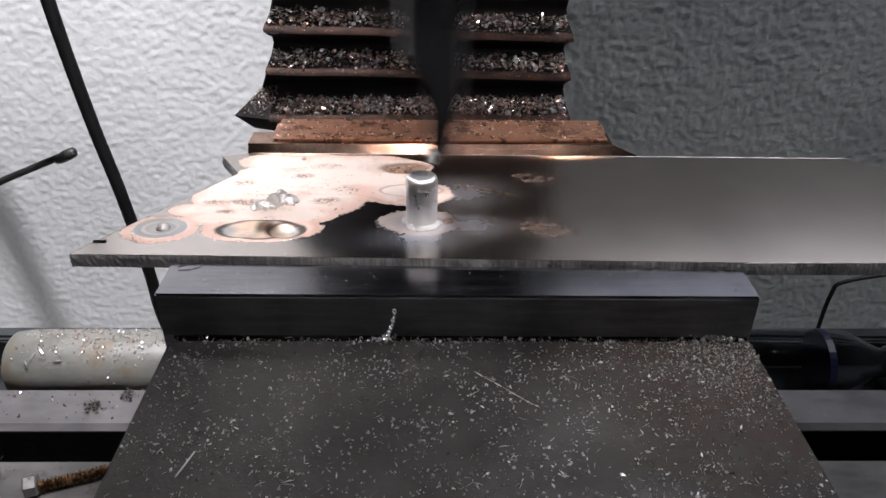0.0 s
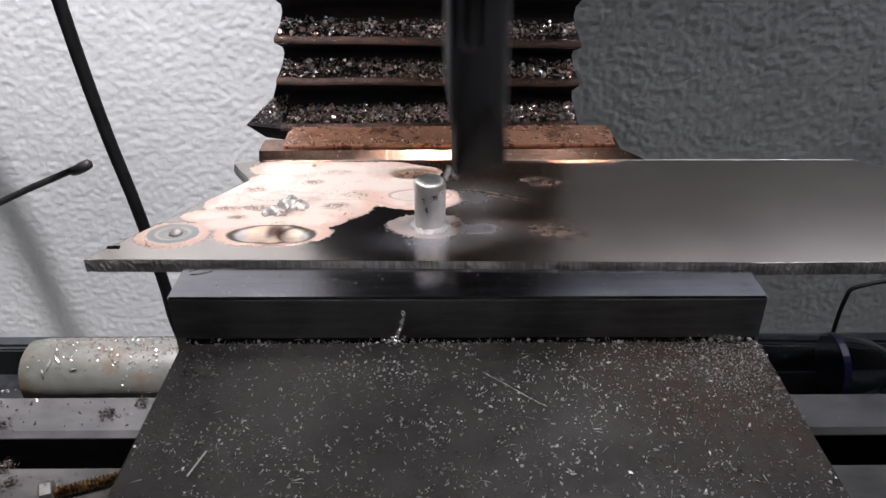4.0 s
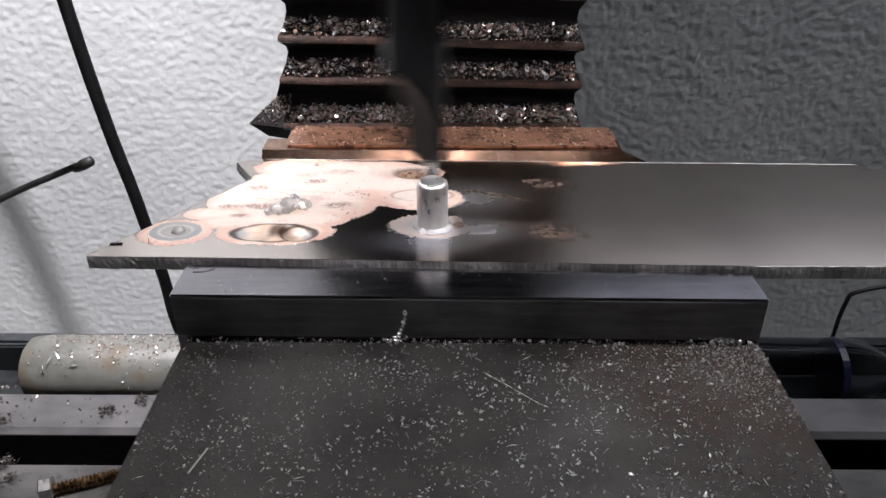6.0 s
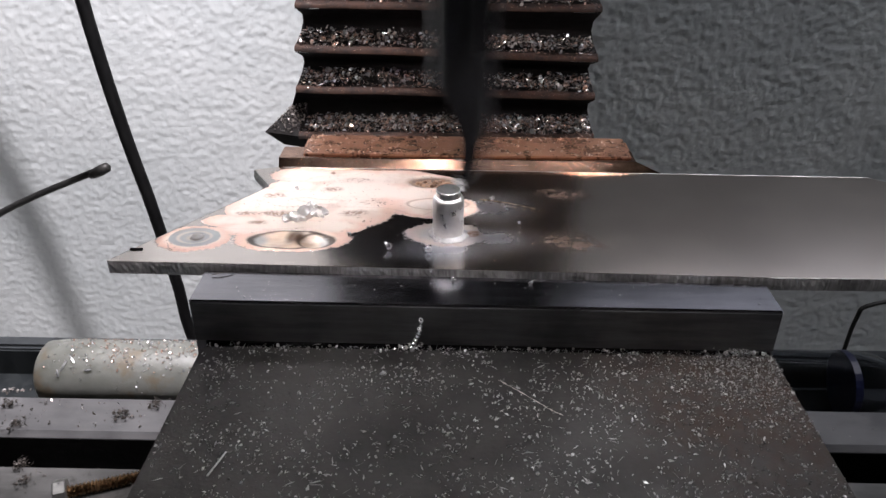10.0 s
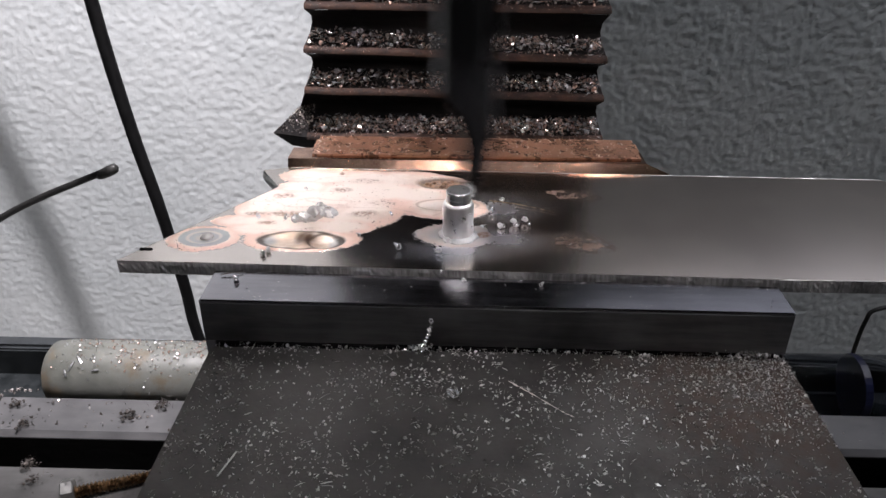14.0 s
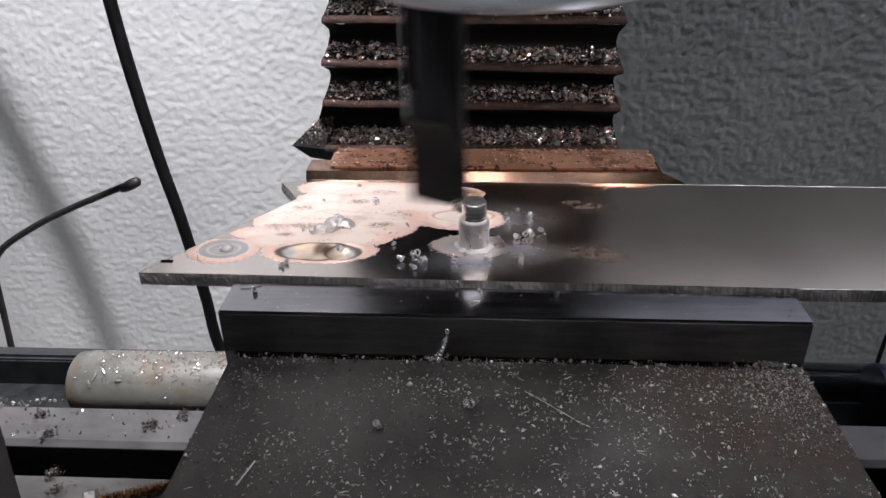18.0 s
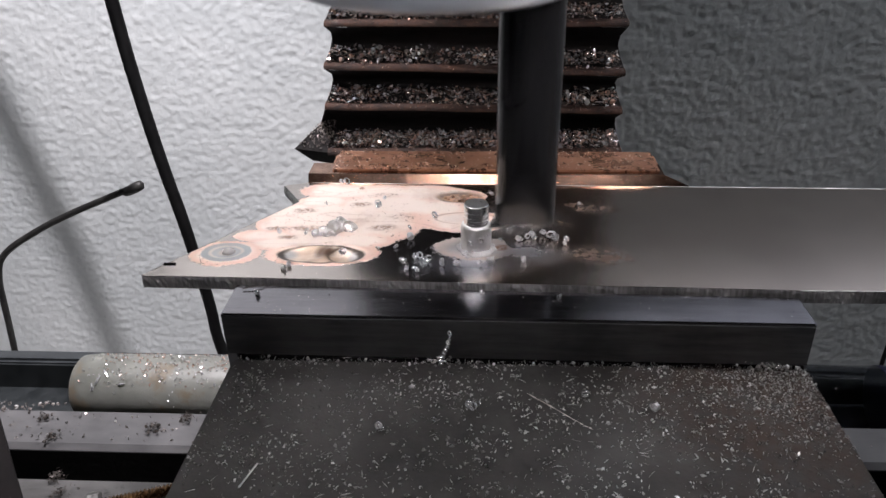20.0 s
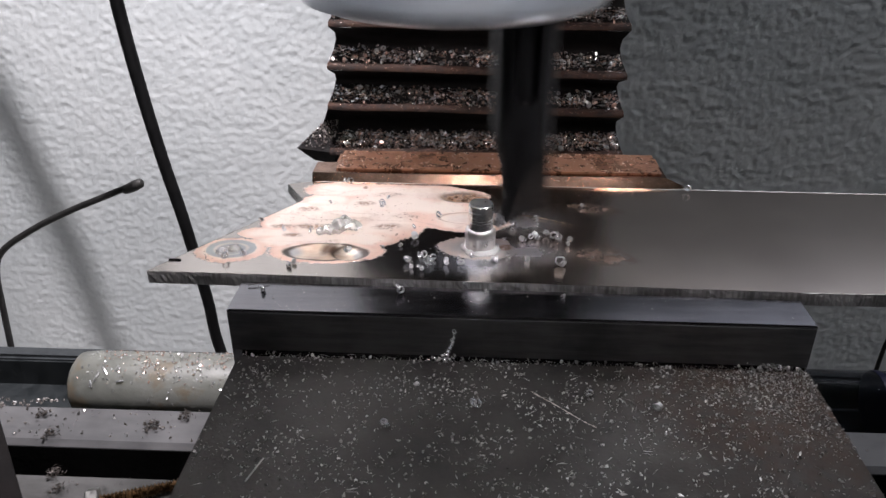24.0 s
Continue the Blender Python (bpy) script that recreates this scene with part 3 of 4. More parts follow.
# ---- vise ----


def build_vise():
    v = thing("milling_vise", (0, 0, 0), "oily cast-iron milling vise with ground steel jaws", "vise")
    part("moving_jaw", block((-0.0480, 0.0488, -0.075, -0.0029, 0.028, SLAB), bevel=0.0006), M_VISE, v, "brown-stained cast-iron moving jaw with swarf specks")
    part("front_jaw_plate", prism([(-0.0492, -0.0021), (0.0488, -0.0027), (0.0488, 0.0056), (-0.0492, 0.0076)], 0.040, JAW, 0.00025), M_JAW, v, "dark ground steel jaw plate")
    # thin sheet added so the front, black as mirror steel, comes out lighter
    part("jaw_face", prism([(-0.0490, -0.0023), (0.0486, -0.0029), (0.0486, -0.0026), (-0.0490, -0.0020)], SLAB + 0.0004, JAW - 0.0005, 0.00003), M_FACE, v, "thin brushed sheet added to lighten the front of the jaw plate")
    rear = prism([(0.0522, 0.0820), (0.0534, 0.0841), (0.0600, 0.0841), (0.0600, 0.035), (0.0522, 0.035)], -0.0455, 0.0438)
    bmesh.ops.transform(rear, matrix=Matrix(((0, 0, 1, 0), (1, 0, 0, 0), (0, 1, 0, 0), (0, 0, 0, 1))), verts=rear.verts)
    for vert in rear.verts:
        if vert.co.x > 0.04 and vert.co.z > 0.081:
            vert.co.x -= 0.008 if vert.co.z > 0.0835 else 0.0025
    bmesh.ops.recalc_face_normals(rear, faces=rear.faces[:])
    part("rear_jaw_plate", rear, M_BRIGHT_RUST, v, "bronze-brown chamfered jaw plate")
    part("fixed_jaw", block((-0.0412, 0.0360, 0.0541, 0.0680, 0.02, 0.0845), bevel=0.0010), M_RUST, v, "bronze-brown cast fixed jaw")
    part("base", block((-0.046, 0.046, -0.08, 0.072, 0.001, 0.028), bevel=0.002), M_VISE, v)


build_vise()

# ---- plate and pin ----
PIN = (-0.0064, 0.0205)


def dent(x, y, cx, cy, rx, ry, depth, rim=0.0):
    """A melted hollow with a raised lip: its height at (x, y); lengths in millimetres, depths in metres."""
    d = math.hypot((x * 1000 - cx) / rx, (y * 1000 - cy) / ry)
    if d > 1.6:
        return 0.0
    return -depth * max(0.0, 1 - d * d) ** 1.3 + rim * math.exp(-((d - 1.08) / 0.16) ** 2)


def plate_height(x, y):
    """Relief of the plate's top: hollows left by the torch, level elsewhere."""
    if x > 0.004:
        return 0.0
    h = dent(x, y, -31.0, 17.2, 4.0, 3.3, 0.00090, 0.00014) + dent(x, y, -39.6, 17.3, 4.8, 3.2, 0.00055, 0.00010)
    h += dent(x, y, -54.1, 17.8, 3.0, 2.5, 0.00016, 0.00008) + dent(x, y, -54.1, 17.8, 5.0, 3.9, 0.0, 0.00006)
    h += dent(x, y, -8.7, 33.4, 6.4, 2.8, 0.00012, 0.00010) + dent(x, y, -42.6, 36.3, 3.0, 1.6, 0.00012, 0.00006)
    h += dent(x, y, -32.5, 48.4, 0.9, 0.8, 0.00025, 0.00022)
    ragged = 0.5 + noise.noise(Vector((x * 1400, y * 1400, 3.3)))
    h += dent(x, y, -10.2, 43.9, 5.6, 3.2, 0.00040, 0.00016 + 0.00022 * ragged)
    if math.hypot((x * 1000 + 8.6) / 4.0, (y * 1000 - 43.5) / 1.7) < 1:
        h += 0.00042 * ragged
    for cx, cy, rx, ry in ((-46.6, 28.7, 2.6, 1.2), (-43.6, 24.2, 2.2, 1.1), (-25.8, 29.0, 3.2, 1.6), (-31.3, 39.9, 2.4, 1.4)):
        if math.hypot((x * 1000 - cx) / rx, (y * 1000 - cy) / ry) < 1:
            h += 0.00012 * noise.noise(Vector((x * 1900, y * 1900, 7.7)))
    return h


def along(points, stops, v):
    """The place on a line of points whose stops run from 0 to 1."""
    for p, q, a, b in zip(points, points[1:], stops, stops[1:]):
        if v <= b + 1e-9:
            k = (v - a) / (b - a)
            return p[0] + k * (q[0] - p[0]), p[1] + k * (q[1] - p[1])
    return points[-1]


def plate_sheet():
    """The sheet: a close net of points on top, so that its hollows are real, and straight sides."""
    west, w_stops = [(-0.0669, 0.0086), (-0.0450, 0.0412), (-0.0505, 0.0500), (-0.0455, 0.0516)], [0, 0.75, 0.95, 1]
    east, e_stops = [(0.112, 0.0066), (0.112, 0.029), (0.0868, 0.0498)], [0, 0.52, 1]
    nu, nv = 330, 150
    us = [0.0] + [0.52 * (i + 1) / 290 for i in range(290)] + [0.52 + 0.48 * (i + 1) / (nu - 290) for i in range(nu - 290)]
    bm, rows = bmesh.new(), []
    for j in range(nv + 1):
        v = j / nv
        (ax, ay), (bx, by) = along(west, w_stops, v), along(east, e_stops, v)
        row = []
        for u in us:
            x, y = ax + u * (bx - ax), ay + u * (by - ay)
            y -= 0.0010 * max(0, 1 - abs(x - 0.048) / 0.1) * (1 - v) ** 3
            inside = 0 < j < nv and 0 < u < 1
            row.append(bm.verts.new((x, y, PLATE + (plate_height(x, y) if inside else 0))))
        rows.append(row)
    for low, high in zip(rows, rows[1:]):
        for i in range(nu):
            bm.faces.new((low[i], low[i + 1], high[i + 1], high[i])).smooth = True
    loop = rows[0] + [r[-1] for r in rows[1:]] + rows[-1][-2::-1] + [r[0] for r in rows[-2:0:-1]]
    upper = [bm.verts.new(v.co) for v in loop]
    lower = [bm.verts.new((v.co.x, v.co.y, REST)) for v in loop]
    for i in range(len(loop)):
        k = (i + 1) % len(loop)
        bm.faces.new((upper[i], lower[i], lower[k], upper[k]))
    bm.faces.new(lower[::-1])
    return bm


def rough_strip(a, b, count, seed):
    """A ragged cut face from a to b (x, y), just proud of the sheet's side."""
    rng, bm, rows = random.Random(seed), bmesh.new(), []
    out = Vector((b[1] - a[1], a[0] - b[0], 0)).normalized()
    for i in range(count + 1):
        p = Vector((a[0] + (b[0] - a[0]) * i / count, a[1] + (b[1] - a[1]) * i / count, 0))
        j = [rng.uniform(-1, 1) * 0.00014 for _ in range(4)]
        rows.append([bm.verts.new(p + out * (0.00005 - 0.00004 * abs(j[0])) + Vector((0, 0, PLATE + 0.00002))), bm.verts.new(p + out * (0.00018 + j[1]) + Vector((0, 0, PLATE - 0.0006 + j[3]))),
                     bm.verts.new(p + out * (0.00022 + j[2]) + Vector((0, 0, REST + 0.0011 + j[0]))), bm.verts.new(p + out * (0.00012 + 0.5 * j[3]) + Vector((0, 0, REST + 0.00005)))])
    for p, q in zip(rows, rows[1:]):
        for k in range(3):
            bm.faces.new((p[k], p[k + 1], q[k + 1], q[k]))
    return bm


def build_plate():
    t = thing("steel_plate", (0, 0, 0), "dark steel plate with pink torch marks across the vise jaws", "metal plate")
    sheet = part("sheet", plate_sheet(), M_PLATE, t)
    sheet.data.polygons.foreach_set("use_smooth", [p.normal.z > 0.3 for p in sheet.data.polygons])
    part("sawn_edge", rough_strip((-0.0668, 0.0086), (0.0480, 0.0062), 200, 5), M_CUT, t, "rough sawn edge")
    part("sawn_edge", rough_strip((0.0480, 0.0062), (0.1118, 0.0066), 130, 6), M_CUT, t, "rough sawn edge with a torn burr")
    part("torn_edge", rough_strip((-0.0505, 0.0499), (-0.0451, 0.0413), 26, 7), M_TORN, t, "bright torn edge at the notch")
    part("slant_edge", rough_strip((-0.0451, 0.0411), (-0.0668, 0.0088), 60, 8), M_CUT, t, "cut slanting edge")
    # a drop and a lump of spattered weld metal
    for x, y, r, low in ((-0.0378, 0.0258, 0.0017, 0.45), (-0.0362, 0.0262, 0.0018, 0.55), (-0.0347, 0.0272, 0.0019, 0.8), (-0.0330, 0.0284, 0.0016, 1.0), (-0.0318, 0.0281, 0.0013, 0.9), (-0.0340, 0.0296, 0.0013, 1.0)):
        bm = bmesh.new()
        bmesh.ops.create_icosphere(bm, subdivisions=3, radius=r, matrix=Matrix.Translation((x, y, PLATE + 0.2 * r)) @ Matrix.Diagonal((1, 1, low, 1)))
        for v in bm.verts:
            v.co += 0.0010 * Vector((noise.noise(v.co * 800), noise.noise(v.co * 800 + Vector((5, 5, 5))), noise.noise(v.co * 800 + Vector((9, 1, 4)))))
            v.co += 0.0003 * Vector((0, 0, noise.noise(v.co * 2600)))
        part("weld_spatter", bm, M_WELD, t, "silvery lump of spattered weld", True)
    bm = lathe([(0.0013, 0.00001), (0.0011, 0.0004), (0.0006, 0.0007), (0.0002, 0.0008)], (-0.0537, 0.0180), 16, 0.3)
    bmesh.ops.translate(bm, vec=(0, 0, PLATE - 0.0001), verts=bm.verts)
    part("weld_drop", bm, M_WELD, t, "bright weld drop", True)
    crumbs = bmesh.new()
    rng = random.Random(15)
    for _ in range(26):
        r = rng.uniform(0.0002, 0.0005)
        bmesh.ops.create_icosphere(crumbs, subdivisions=1, radius=r, matrix=Matrix.Translation((rng.gauss(-0.0086, 0.0019), rng.gauss(0.0434, 0.0007), PLATE + 0.0001)) @ Matrix.Diagonal((1.3, 1, 0.8, 1)))
    part("rust_crust", crumbs, M_CRUST, t, "crumbly rust-brown crust in the scorched crater", True)
    bm = tube(smooth_line([(0.0000, 0.0355, PLATE + 0.00025), (0.0057, 0.0338, PLATE + 0.0003), (0.0132, 0.0303, PLATE + 0.00025)]), [0.00013 - 0.000004 * i for i in range(17)], 6)
    tagged(part("wire_hair", bm, M_BRONZE), "thin coppery wire hair lying on the plate", "wire")
    # thin strip added along the rear edge in place of its glint
    burr = tube([(0.087 - 0.1315 * i / 60, 0.0499 + 0.0018 * i / 60, PLATE - 0.00002) for i in range(61)], [0.00005 + 0.00006 * (i * 7 % 5) / 5 for i in range(61)], 6)
    part("rear_glint", burr, M_NUT, t, "thin bright strip added for the glint of the rear edge")
    burr = tube([(0.049 + 0.0625 * i / 50, 0.00615 + 0.0004 * i / 50, PLATE - 0.00004) for i in range(51)], [0.00003 + 0.00007 * (i * 7 % 5 > 1) for i in range(51)], 6)
    part("front_burr", burr, M_NUT, t, "thin bright strip added for the glint of the rear edge along the sawn edge")
    bm = block((-0.0644, -0.0621, 0.0125, 0.0132, PLATE, PLATE + 0.0002), bevel=0.00008)
    part("punched_mark", bm, M_SLOT, t, "small black mark")
    scratch = tube(smooth_line([(-0.0595, 0.0162, PLATE), (-0.0582, 0.0150, PLATE + 0.00003), (-0.0577, 0.0137, PLATE + 0.00003), (-0.0566, 0.0128, PLATE)]), 0.00005, 5)
    part("scratch", scratch, M_SLOT, t, "thin dark curved scratch")


build_plate()


def build_pin():
    x, y = PIN
    p = thing("aluminium_pin", (x, y, PLATE), "short rough aluminium pin standing on the steel plate, being turned down", "metal pin")
    part("core", lathe([(0.00230, -0.0005), (0.00232, 0.002), (0.00232, 0.0090), (0.00222, 0.0093), (0.0010, 0.00935)]), M_TURNED, p, "bright turned core", True)
    part("top_face", lathe([(0.00224, 0.0092), (0.00212, 0.00942), (0.0012, 0.00952), (0.0004, 0.00953)], wobble=0.02), M_PIN, p, "dull sawn top face")
    collar = lathe([(0.0038, 0.00002), (0.0035, 0.00018), (0.0032, 0.00035), (0.0029, 0.0007)], wobble=0.22)
    part("weld_collar", collar, M_COLLAR, p, "rough weld collar round the pin", True)
    skin = [(0.00293, 0.0)]
    for i in range(1, 26):
        z = 0.0086 * i / 26
        skin.append((0.00291 + 0.00002 * math.sin(i * 1.9) + 0.000025 * math.sin(i * 0.53 + 1), z))
    skin += [(0.00288, 0.0088), (0.00275, 0.0092), (0.00248, 0.00945), (0.0019, 0.00960), (0.0008, 0.00966)]
    s = part("rough_skin", lathe(skin, turns=56, wobble=0.02), M_PIN, p, "dull uneven outer skin, cut away from the top", True)
    return p, s


pin, pin_skin = build_pin()

# ---- boring head and bar ----
SPIN_Z = 0.129


def build_head():
    h = thing("boring_head", (*PIN, SPIN_Z), "grey boring head turning with a black boring bar", "boring head")
    off = -0.0064
    part("body", lathe([(0.0205, 0.0008), (0.0238, 0.0020), (0.0246, 0.0040), (0.0246, 0.03)], (off, 0), 72), M_HEAD, h, "smooth grey round body", True)
    # bar: round above, its lower end cut to half and relieved towards the tip
    bm = bmesh.new()
    n, rings = 96, []
    length = SPIN_Z - 0.0884
    levels = [0.006, 0.0, -0.010, -0.0160, -0.0166, -0.0171, -0.0174, -0.0185, -0.0222, -0.0226, -0.0233, -0.0245, -0.0265, -0.029, -0.0315, -0.035, -0.038, -length + 0.0009, -length + 0.0002]
    for z in levels:
        cut = min(1, max(0, (-0.0222 - z) / 0.0085)) ** 0.5
        low = min(1, max(0, (-0.026 - z) / (length - 0.026)))
        ring = []
        for i in range(n):
            a = 2 * math.pi * i / n
            bx, by = 0.0055 * math.cos(a), 0.0056 * math.sin(a)
            d = min(abs(a - 1.38), abs(a - 4.10))
            if z > -0.0173 and d < 0.40 - max(0, -0.0160 - z) * 200:
                bx, by = 0.72 * bx, 0.72 * by
            side = by * 0.966 - bx * 0.259
            over = max(0.0, side - (0.0060 - cut * 0.0062))
            bx, by = bx + 0.259 * over, by - 0.966 * over
            by = max(by, -0.0060 + 0.0034 * low)
            if z < -length + 0.0006:
                bx, by = bx * 0.9, by * 0.9
            ring.append(bm.verts.new((0.0090 + bx, by, z)))
        rings.append(ring)
    for high, low in zip(rings, rings[1:]):
        for i in range(n):
            j = (i + 1) % n
            bm.faces.new((low[i], low[j], high[j], high[i]))
    bm.faces.new(rings[0]), bm.faces.new(rings[-1][::-1])
    bar = part("boring_bar", bm, M_BAR, h, "black steel boring bar")
    bar.data.materials.append(M_BAR_CUT)
    for p in bar.data.polygons:
        p.material_index = int(p.center.z < -0.0215 and p.normal.y > 0.55 or p.normal.z < -0.5)
    tip = bmesh.new()
    pts = [(0.0026, -0.0002), (0.0036, 0.0018), (0.0056, 0.0016), (0.0050, -0.0002)]
    low = [tip.verts.new((x, -0.0022, -length + z)) for x, z in pts]
    high = [tip.verts.new((x, -0.0001, -length + z)) for x, z in pts]
    tip.faces.new(low), tip.faces.new(high[::-1])
    for i in range(4):
        tip.faces.new((low[i], high[i], high[(i + 1) % 4], low[(i + 1) % 4]))
    bmesh.ops.recalc_face_normals(tip, faces=tip.faces[:])
    part("cutting_tip", tip, M_TIP, bar, "bright ground cutting tip")
    return h


head = build_head()

# unseen machine head over the boring head, added and sized to shade the moving jaw
tagged(part("unseen_head_block", block((-0.060, 0.050, -0.060, 0.026, 0.172, 0.60), (-0.030, 0.028, 0.020, 0.1175, 0.28, 0.55), bevel=0.004), M_HEAD), "plain grey unseen machine head, sized to shade the moving jaw", "machine head", kind="structure")



def build_ring_lamp():
    ring = thing("ring_lamp", (*PIN, 0.147), "ring of five glowing lamps round the machine spindle", "lamp", kind="structure")
    for k in (0, 1, 2, 4, 5):
        a = math.radians(266 + 60 * k)
        bm = lathe([(0.0048, 0.0), (0.0050, 0.0004), (0.0050, 0.0040)], (0.0500 * math.cos(a), 0.0500 * math.sin(a)), 20)
        part("lamp_bead", bm, M_GLOW, ring, "round glowing lens")
    # unseen skirt, added to keep the lamps' sideways light off the wall
    bm, n = bmesh.new(), 48
    rings = [[bm.verts.new((PIN[0] + r * math.cos(2 * math.pi * i / n), PIN[1] + r * math.sin(2 * math.pi * i / n), z)) for i in range(n)] for r, z in ((0.0565, 0.1420), (0.0575, 0.1420), (0.0575, 0.1715), (0.0565, 0.1615))]
    for k in range(4):
        for i in range(n):
            bm.faces.new((rings[k][i], rings[(k + 1) % 4][i], rings[(k + 1) % 4][(i + 1) % n], rings[k][(i + 1) % n]))
    bmesh.ops.recalc_face_normals(bm, faces=bm.faces[:])
    tagged(part("lamp_skirt", bm, M_HEAD), "plain grey unseen skirt added round the ring lamp to block its sideways light", "lamp housing", kind="structure")


build_ring_lamp()

# ---- column cover ----


def build_cover():
    c = thing("pleated_cover", (0, 0, 0), "black pleated rubber way cover heaped with metal swarf", "way cover")
    rng = random.Random(11)
    # each fold: height of its lip at either end, and its two ends
    lips = [(0.0700, 0.0703, -0.0515, 0.0353), (0.0840, 0.0828, -0.0511, 0.0343), (0.0957, 0.0937, -0.0504, 0.0341), (0.1076, 0.1072, -0.0493, 0.0338), (0.1200, 0.1194, -0.0486, 0.0336), (0.1322, 0.1318, -0.0480, 0.0334), (0.1445, 0.1440, -0.0474, 0.0332)]
    grey, warm, oily, bright = [], [], [], []
    for k, (low, high) in enumerate(zip(lips, lips[1:])):
        n, bm, rows, shelf, strips = 60, bmesh.new(), [], bmesh.new(), []
        for i in range(n + 1):
            u = i / n
            x = low[2] + (low[3] - low[2]) * u
            z, top = low[0] + (low[1] - low[0]) * u, high[0] + (high[1] - high[0]) * u
            xt = high[2] + (high[3] - high[2]) * u
            xm = x + (0.0010 * (1 - 2 * u) if i in (0, n) else 0)
            s = 0.00022 * noise.noise(Vector((x * 60, k * 3.1, 0))) + 0.00008 * noise.noise(Vector((x * 700, k * 3.1, 0)))
            q = 0.0006 * noise.noise(Vector((x * 110, k * 5.7, 2)))
            rows.append([bm.verts.new((x, 0.1037, z - 0.0007 + s)), bm.verts.new((x, 0.1030, z + s)), bm.verts.new((x, 0.1036, z + 0.0007 + s)),
                         bm.verts.new((x + 0.4 * (xm - x), 0.1120, z + 0.0030 + s)), bm.verts.new((xm, 0.1132, z + 0.0058)), bm.verts.new((xm + 0.5 * (xt - x), 0.1100, (z + top) / 2 + 0.0024)), bm.verts.new((xt, 0.1040, top - 0.0008 + s * 0.5))])
            strips.append([shelf.verts.new((x, 0.1028, z - 0.0004 + s)), shelf.verts.new((x, 0.1027, z + 0.0004 + s)), shelf.verts.new((x, 0.1034, z + 0.0010 + s)), shelf.verts.new((x, 0.1048 + 2.0 * q, z + 0.0013 + s))])
        for a, b in zip(rows, rows[1:]):
            for j in range(6):
                bm.faces.new((a[j], b[j], b[j + 1], a[j + 1]))
        for a, b in zip(strips, strips[1:]):
            for j in range(3):
                shelf.faces.new((a[j], b[j], b[j + 1], a[j + 1]))
        part("pleat", bm, M_RUBBER, c, "", True)
        part("pleat_lip", shelf, M_LIP, c, "rust-dusted lip", True)

        def put(depth, lift):
            u = rng.random()
            x = low[2] + 0.001 + (low[3] - low[2] - 0.002) * u
            z = low[0] + (low[1] - low[0]) * u
            return (x, 0.1036 + 0.0086 * depth, z + 0.0010 + 0.0023 * depth + lift)

        heap = 1.9 if k == 0 else 1.0

        def thick(p):
            return 0.5 + 0.9 * noise.noise(Vector((p[0] * 170, k * 9.1, p[1] * 220))) + 0.4 * noise.noise(Vector((p[0] * 600, k * 4.1, p[1] * 600)))

        for _ in range(int(1900 * heap)):
            p = put(rng.betavariate(1.7, 1.15), rng.random() ** 2 * 0.0014)
            if thick(p) > rng.random() * 0.9:
                rng.choice((oily, oily, grey, warm, warm)).append((p, rng.choice((0.0002, 0.0003, 0.0005, 0.0007, 0.0009)), rng.choice((0, 1, 1, 2))))
        for _ in range(int(700 * heap)):
            p = put(rng.betavariate(1.6, 1.2), rng.random() * 0.0016)
            rng.choice((grey, warm, bright)).append((p, rng.uniform(0.0005, 0.0014), rng.choice((0, 1, 2, 2))))
        for _ in range(int(520 * heap)):
            warm.append((put(rng.uniform(-0.12, 0.35), -0.0003 + 0.0004 * rng.random()), rng.uniform(0.00012, 0.0004), 0))
        for _ in range(int(100 * heap)):
            rng.choice((bright, bright, warm)).append((put(rng.uniform(-0.05, 0.9), 0.0006 + rng.random() * 0.0012), rng.uniform(0.0008, 0.0020), rng.choice((1, 2, 2))))
        for _ in range(int(60 * heap)):
            bright.append((put(rng.uniform(0.1, 1.0), 0.0008 + rng.random() * 0.0012), rng.uniform(0.0003, 0.0006), rng.choice((0, 1))))
    # pointed corner of the lowest fold
    bm = bmesh.new()
    tip, lip, back, side, under, foot = [bm.verts.new(v) for v in ((-0.0614, 0.1030, 0.0716), (-0.0500, 0.1034, 0.0700), (-0.0500, 0.1120, 0.0772), (-0.0545, 0.1110, 0.0768), (-0.0572, 0.1075, 0.0660), (-0.0490, 0.1080, 0.0645))]
    crest, root = bm.verts.new((-0.0514, 0.1050, 0.0836)), bm.verts.new((-0.0495, 0.1120, 0.0830))
    for f in ((tip, lip, back, side), (tip, under, foot, lip), (tip, side, under), (side, back, root, crest), (under, side, back, foot), (foot, back, lip)):
        bm.faces.new(f)
    bmesh.ops.recalc_face_normals(bm, faces=bm.faces[:])
    part("corner_flap", bm, M_RUBBER, c, "pointed rubber corner of the lowest fold")
    for _ in range(230):
        u, v = rng.random(), rng.random() ** 0.7
        a = Vector((-0.0608, 0.1032, 0.0719)).lerp(Vector((-0.0505, 0.1036, 0.0704)), u)
        b = Vector((-0.0545, 0.1108, 0.0770)).lerp(Vector((-0.0500, 0.1118, 0.0774)), u)
        rng.choice((grey, oily, oily)).append((tuple(a.lerp(b, v) + Vector((0, 0, 0.0003))), rng.uniform(0.0003, 0.0008), rng.randint(0, 1)))
    part("bottom_hem", block((-0.0505, 0.0340, 0.1045, 0.1160, 0.050, 0.0688), bevel=0.001), M_RUBBER, c)
    swarf("cover_swarf", M_DUST, grey, 3, "grey metal swarf heaped on the pleats")
    swarf("warm_swarf", M_WARM, warm, 4, "brownish metal swarf heaped on the pleats")
    swarf("oily_grit", M_GRIT, oily, 14, "dark oily grit and swarf on the pleats")
    swarf("bright_swarf", M_CHIP, bright, 24, "bright metal curls and slivers on the pleats")
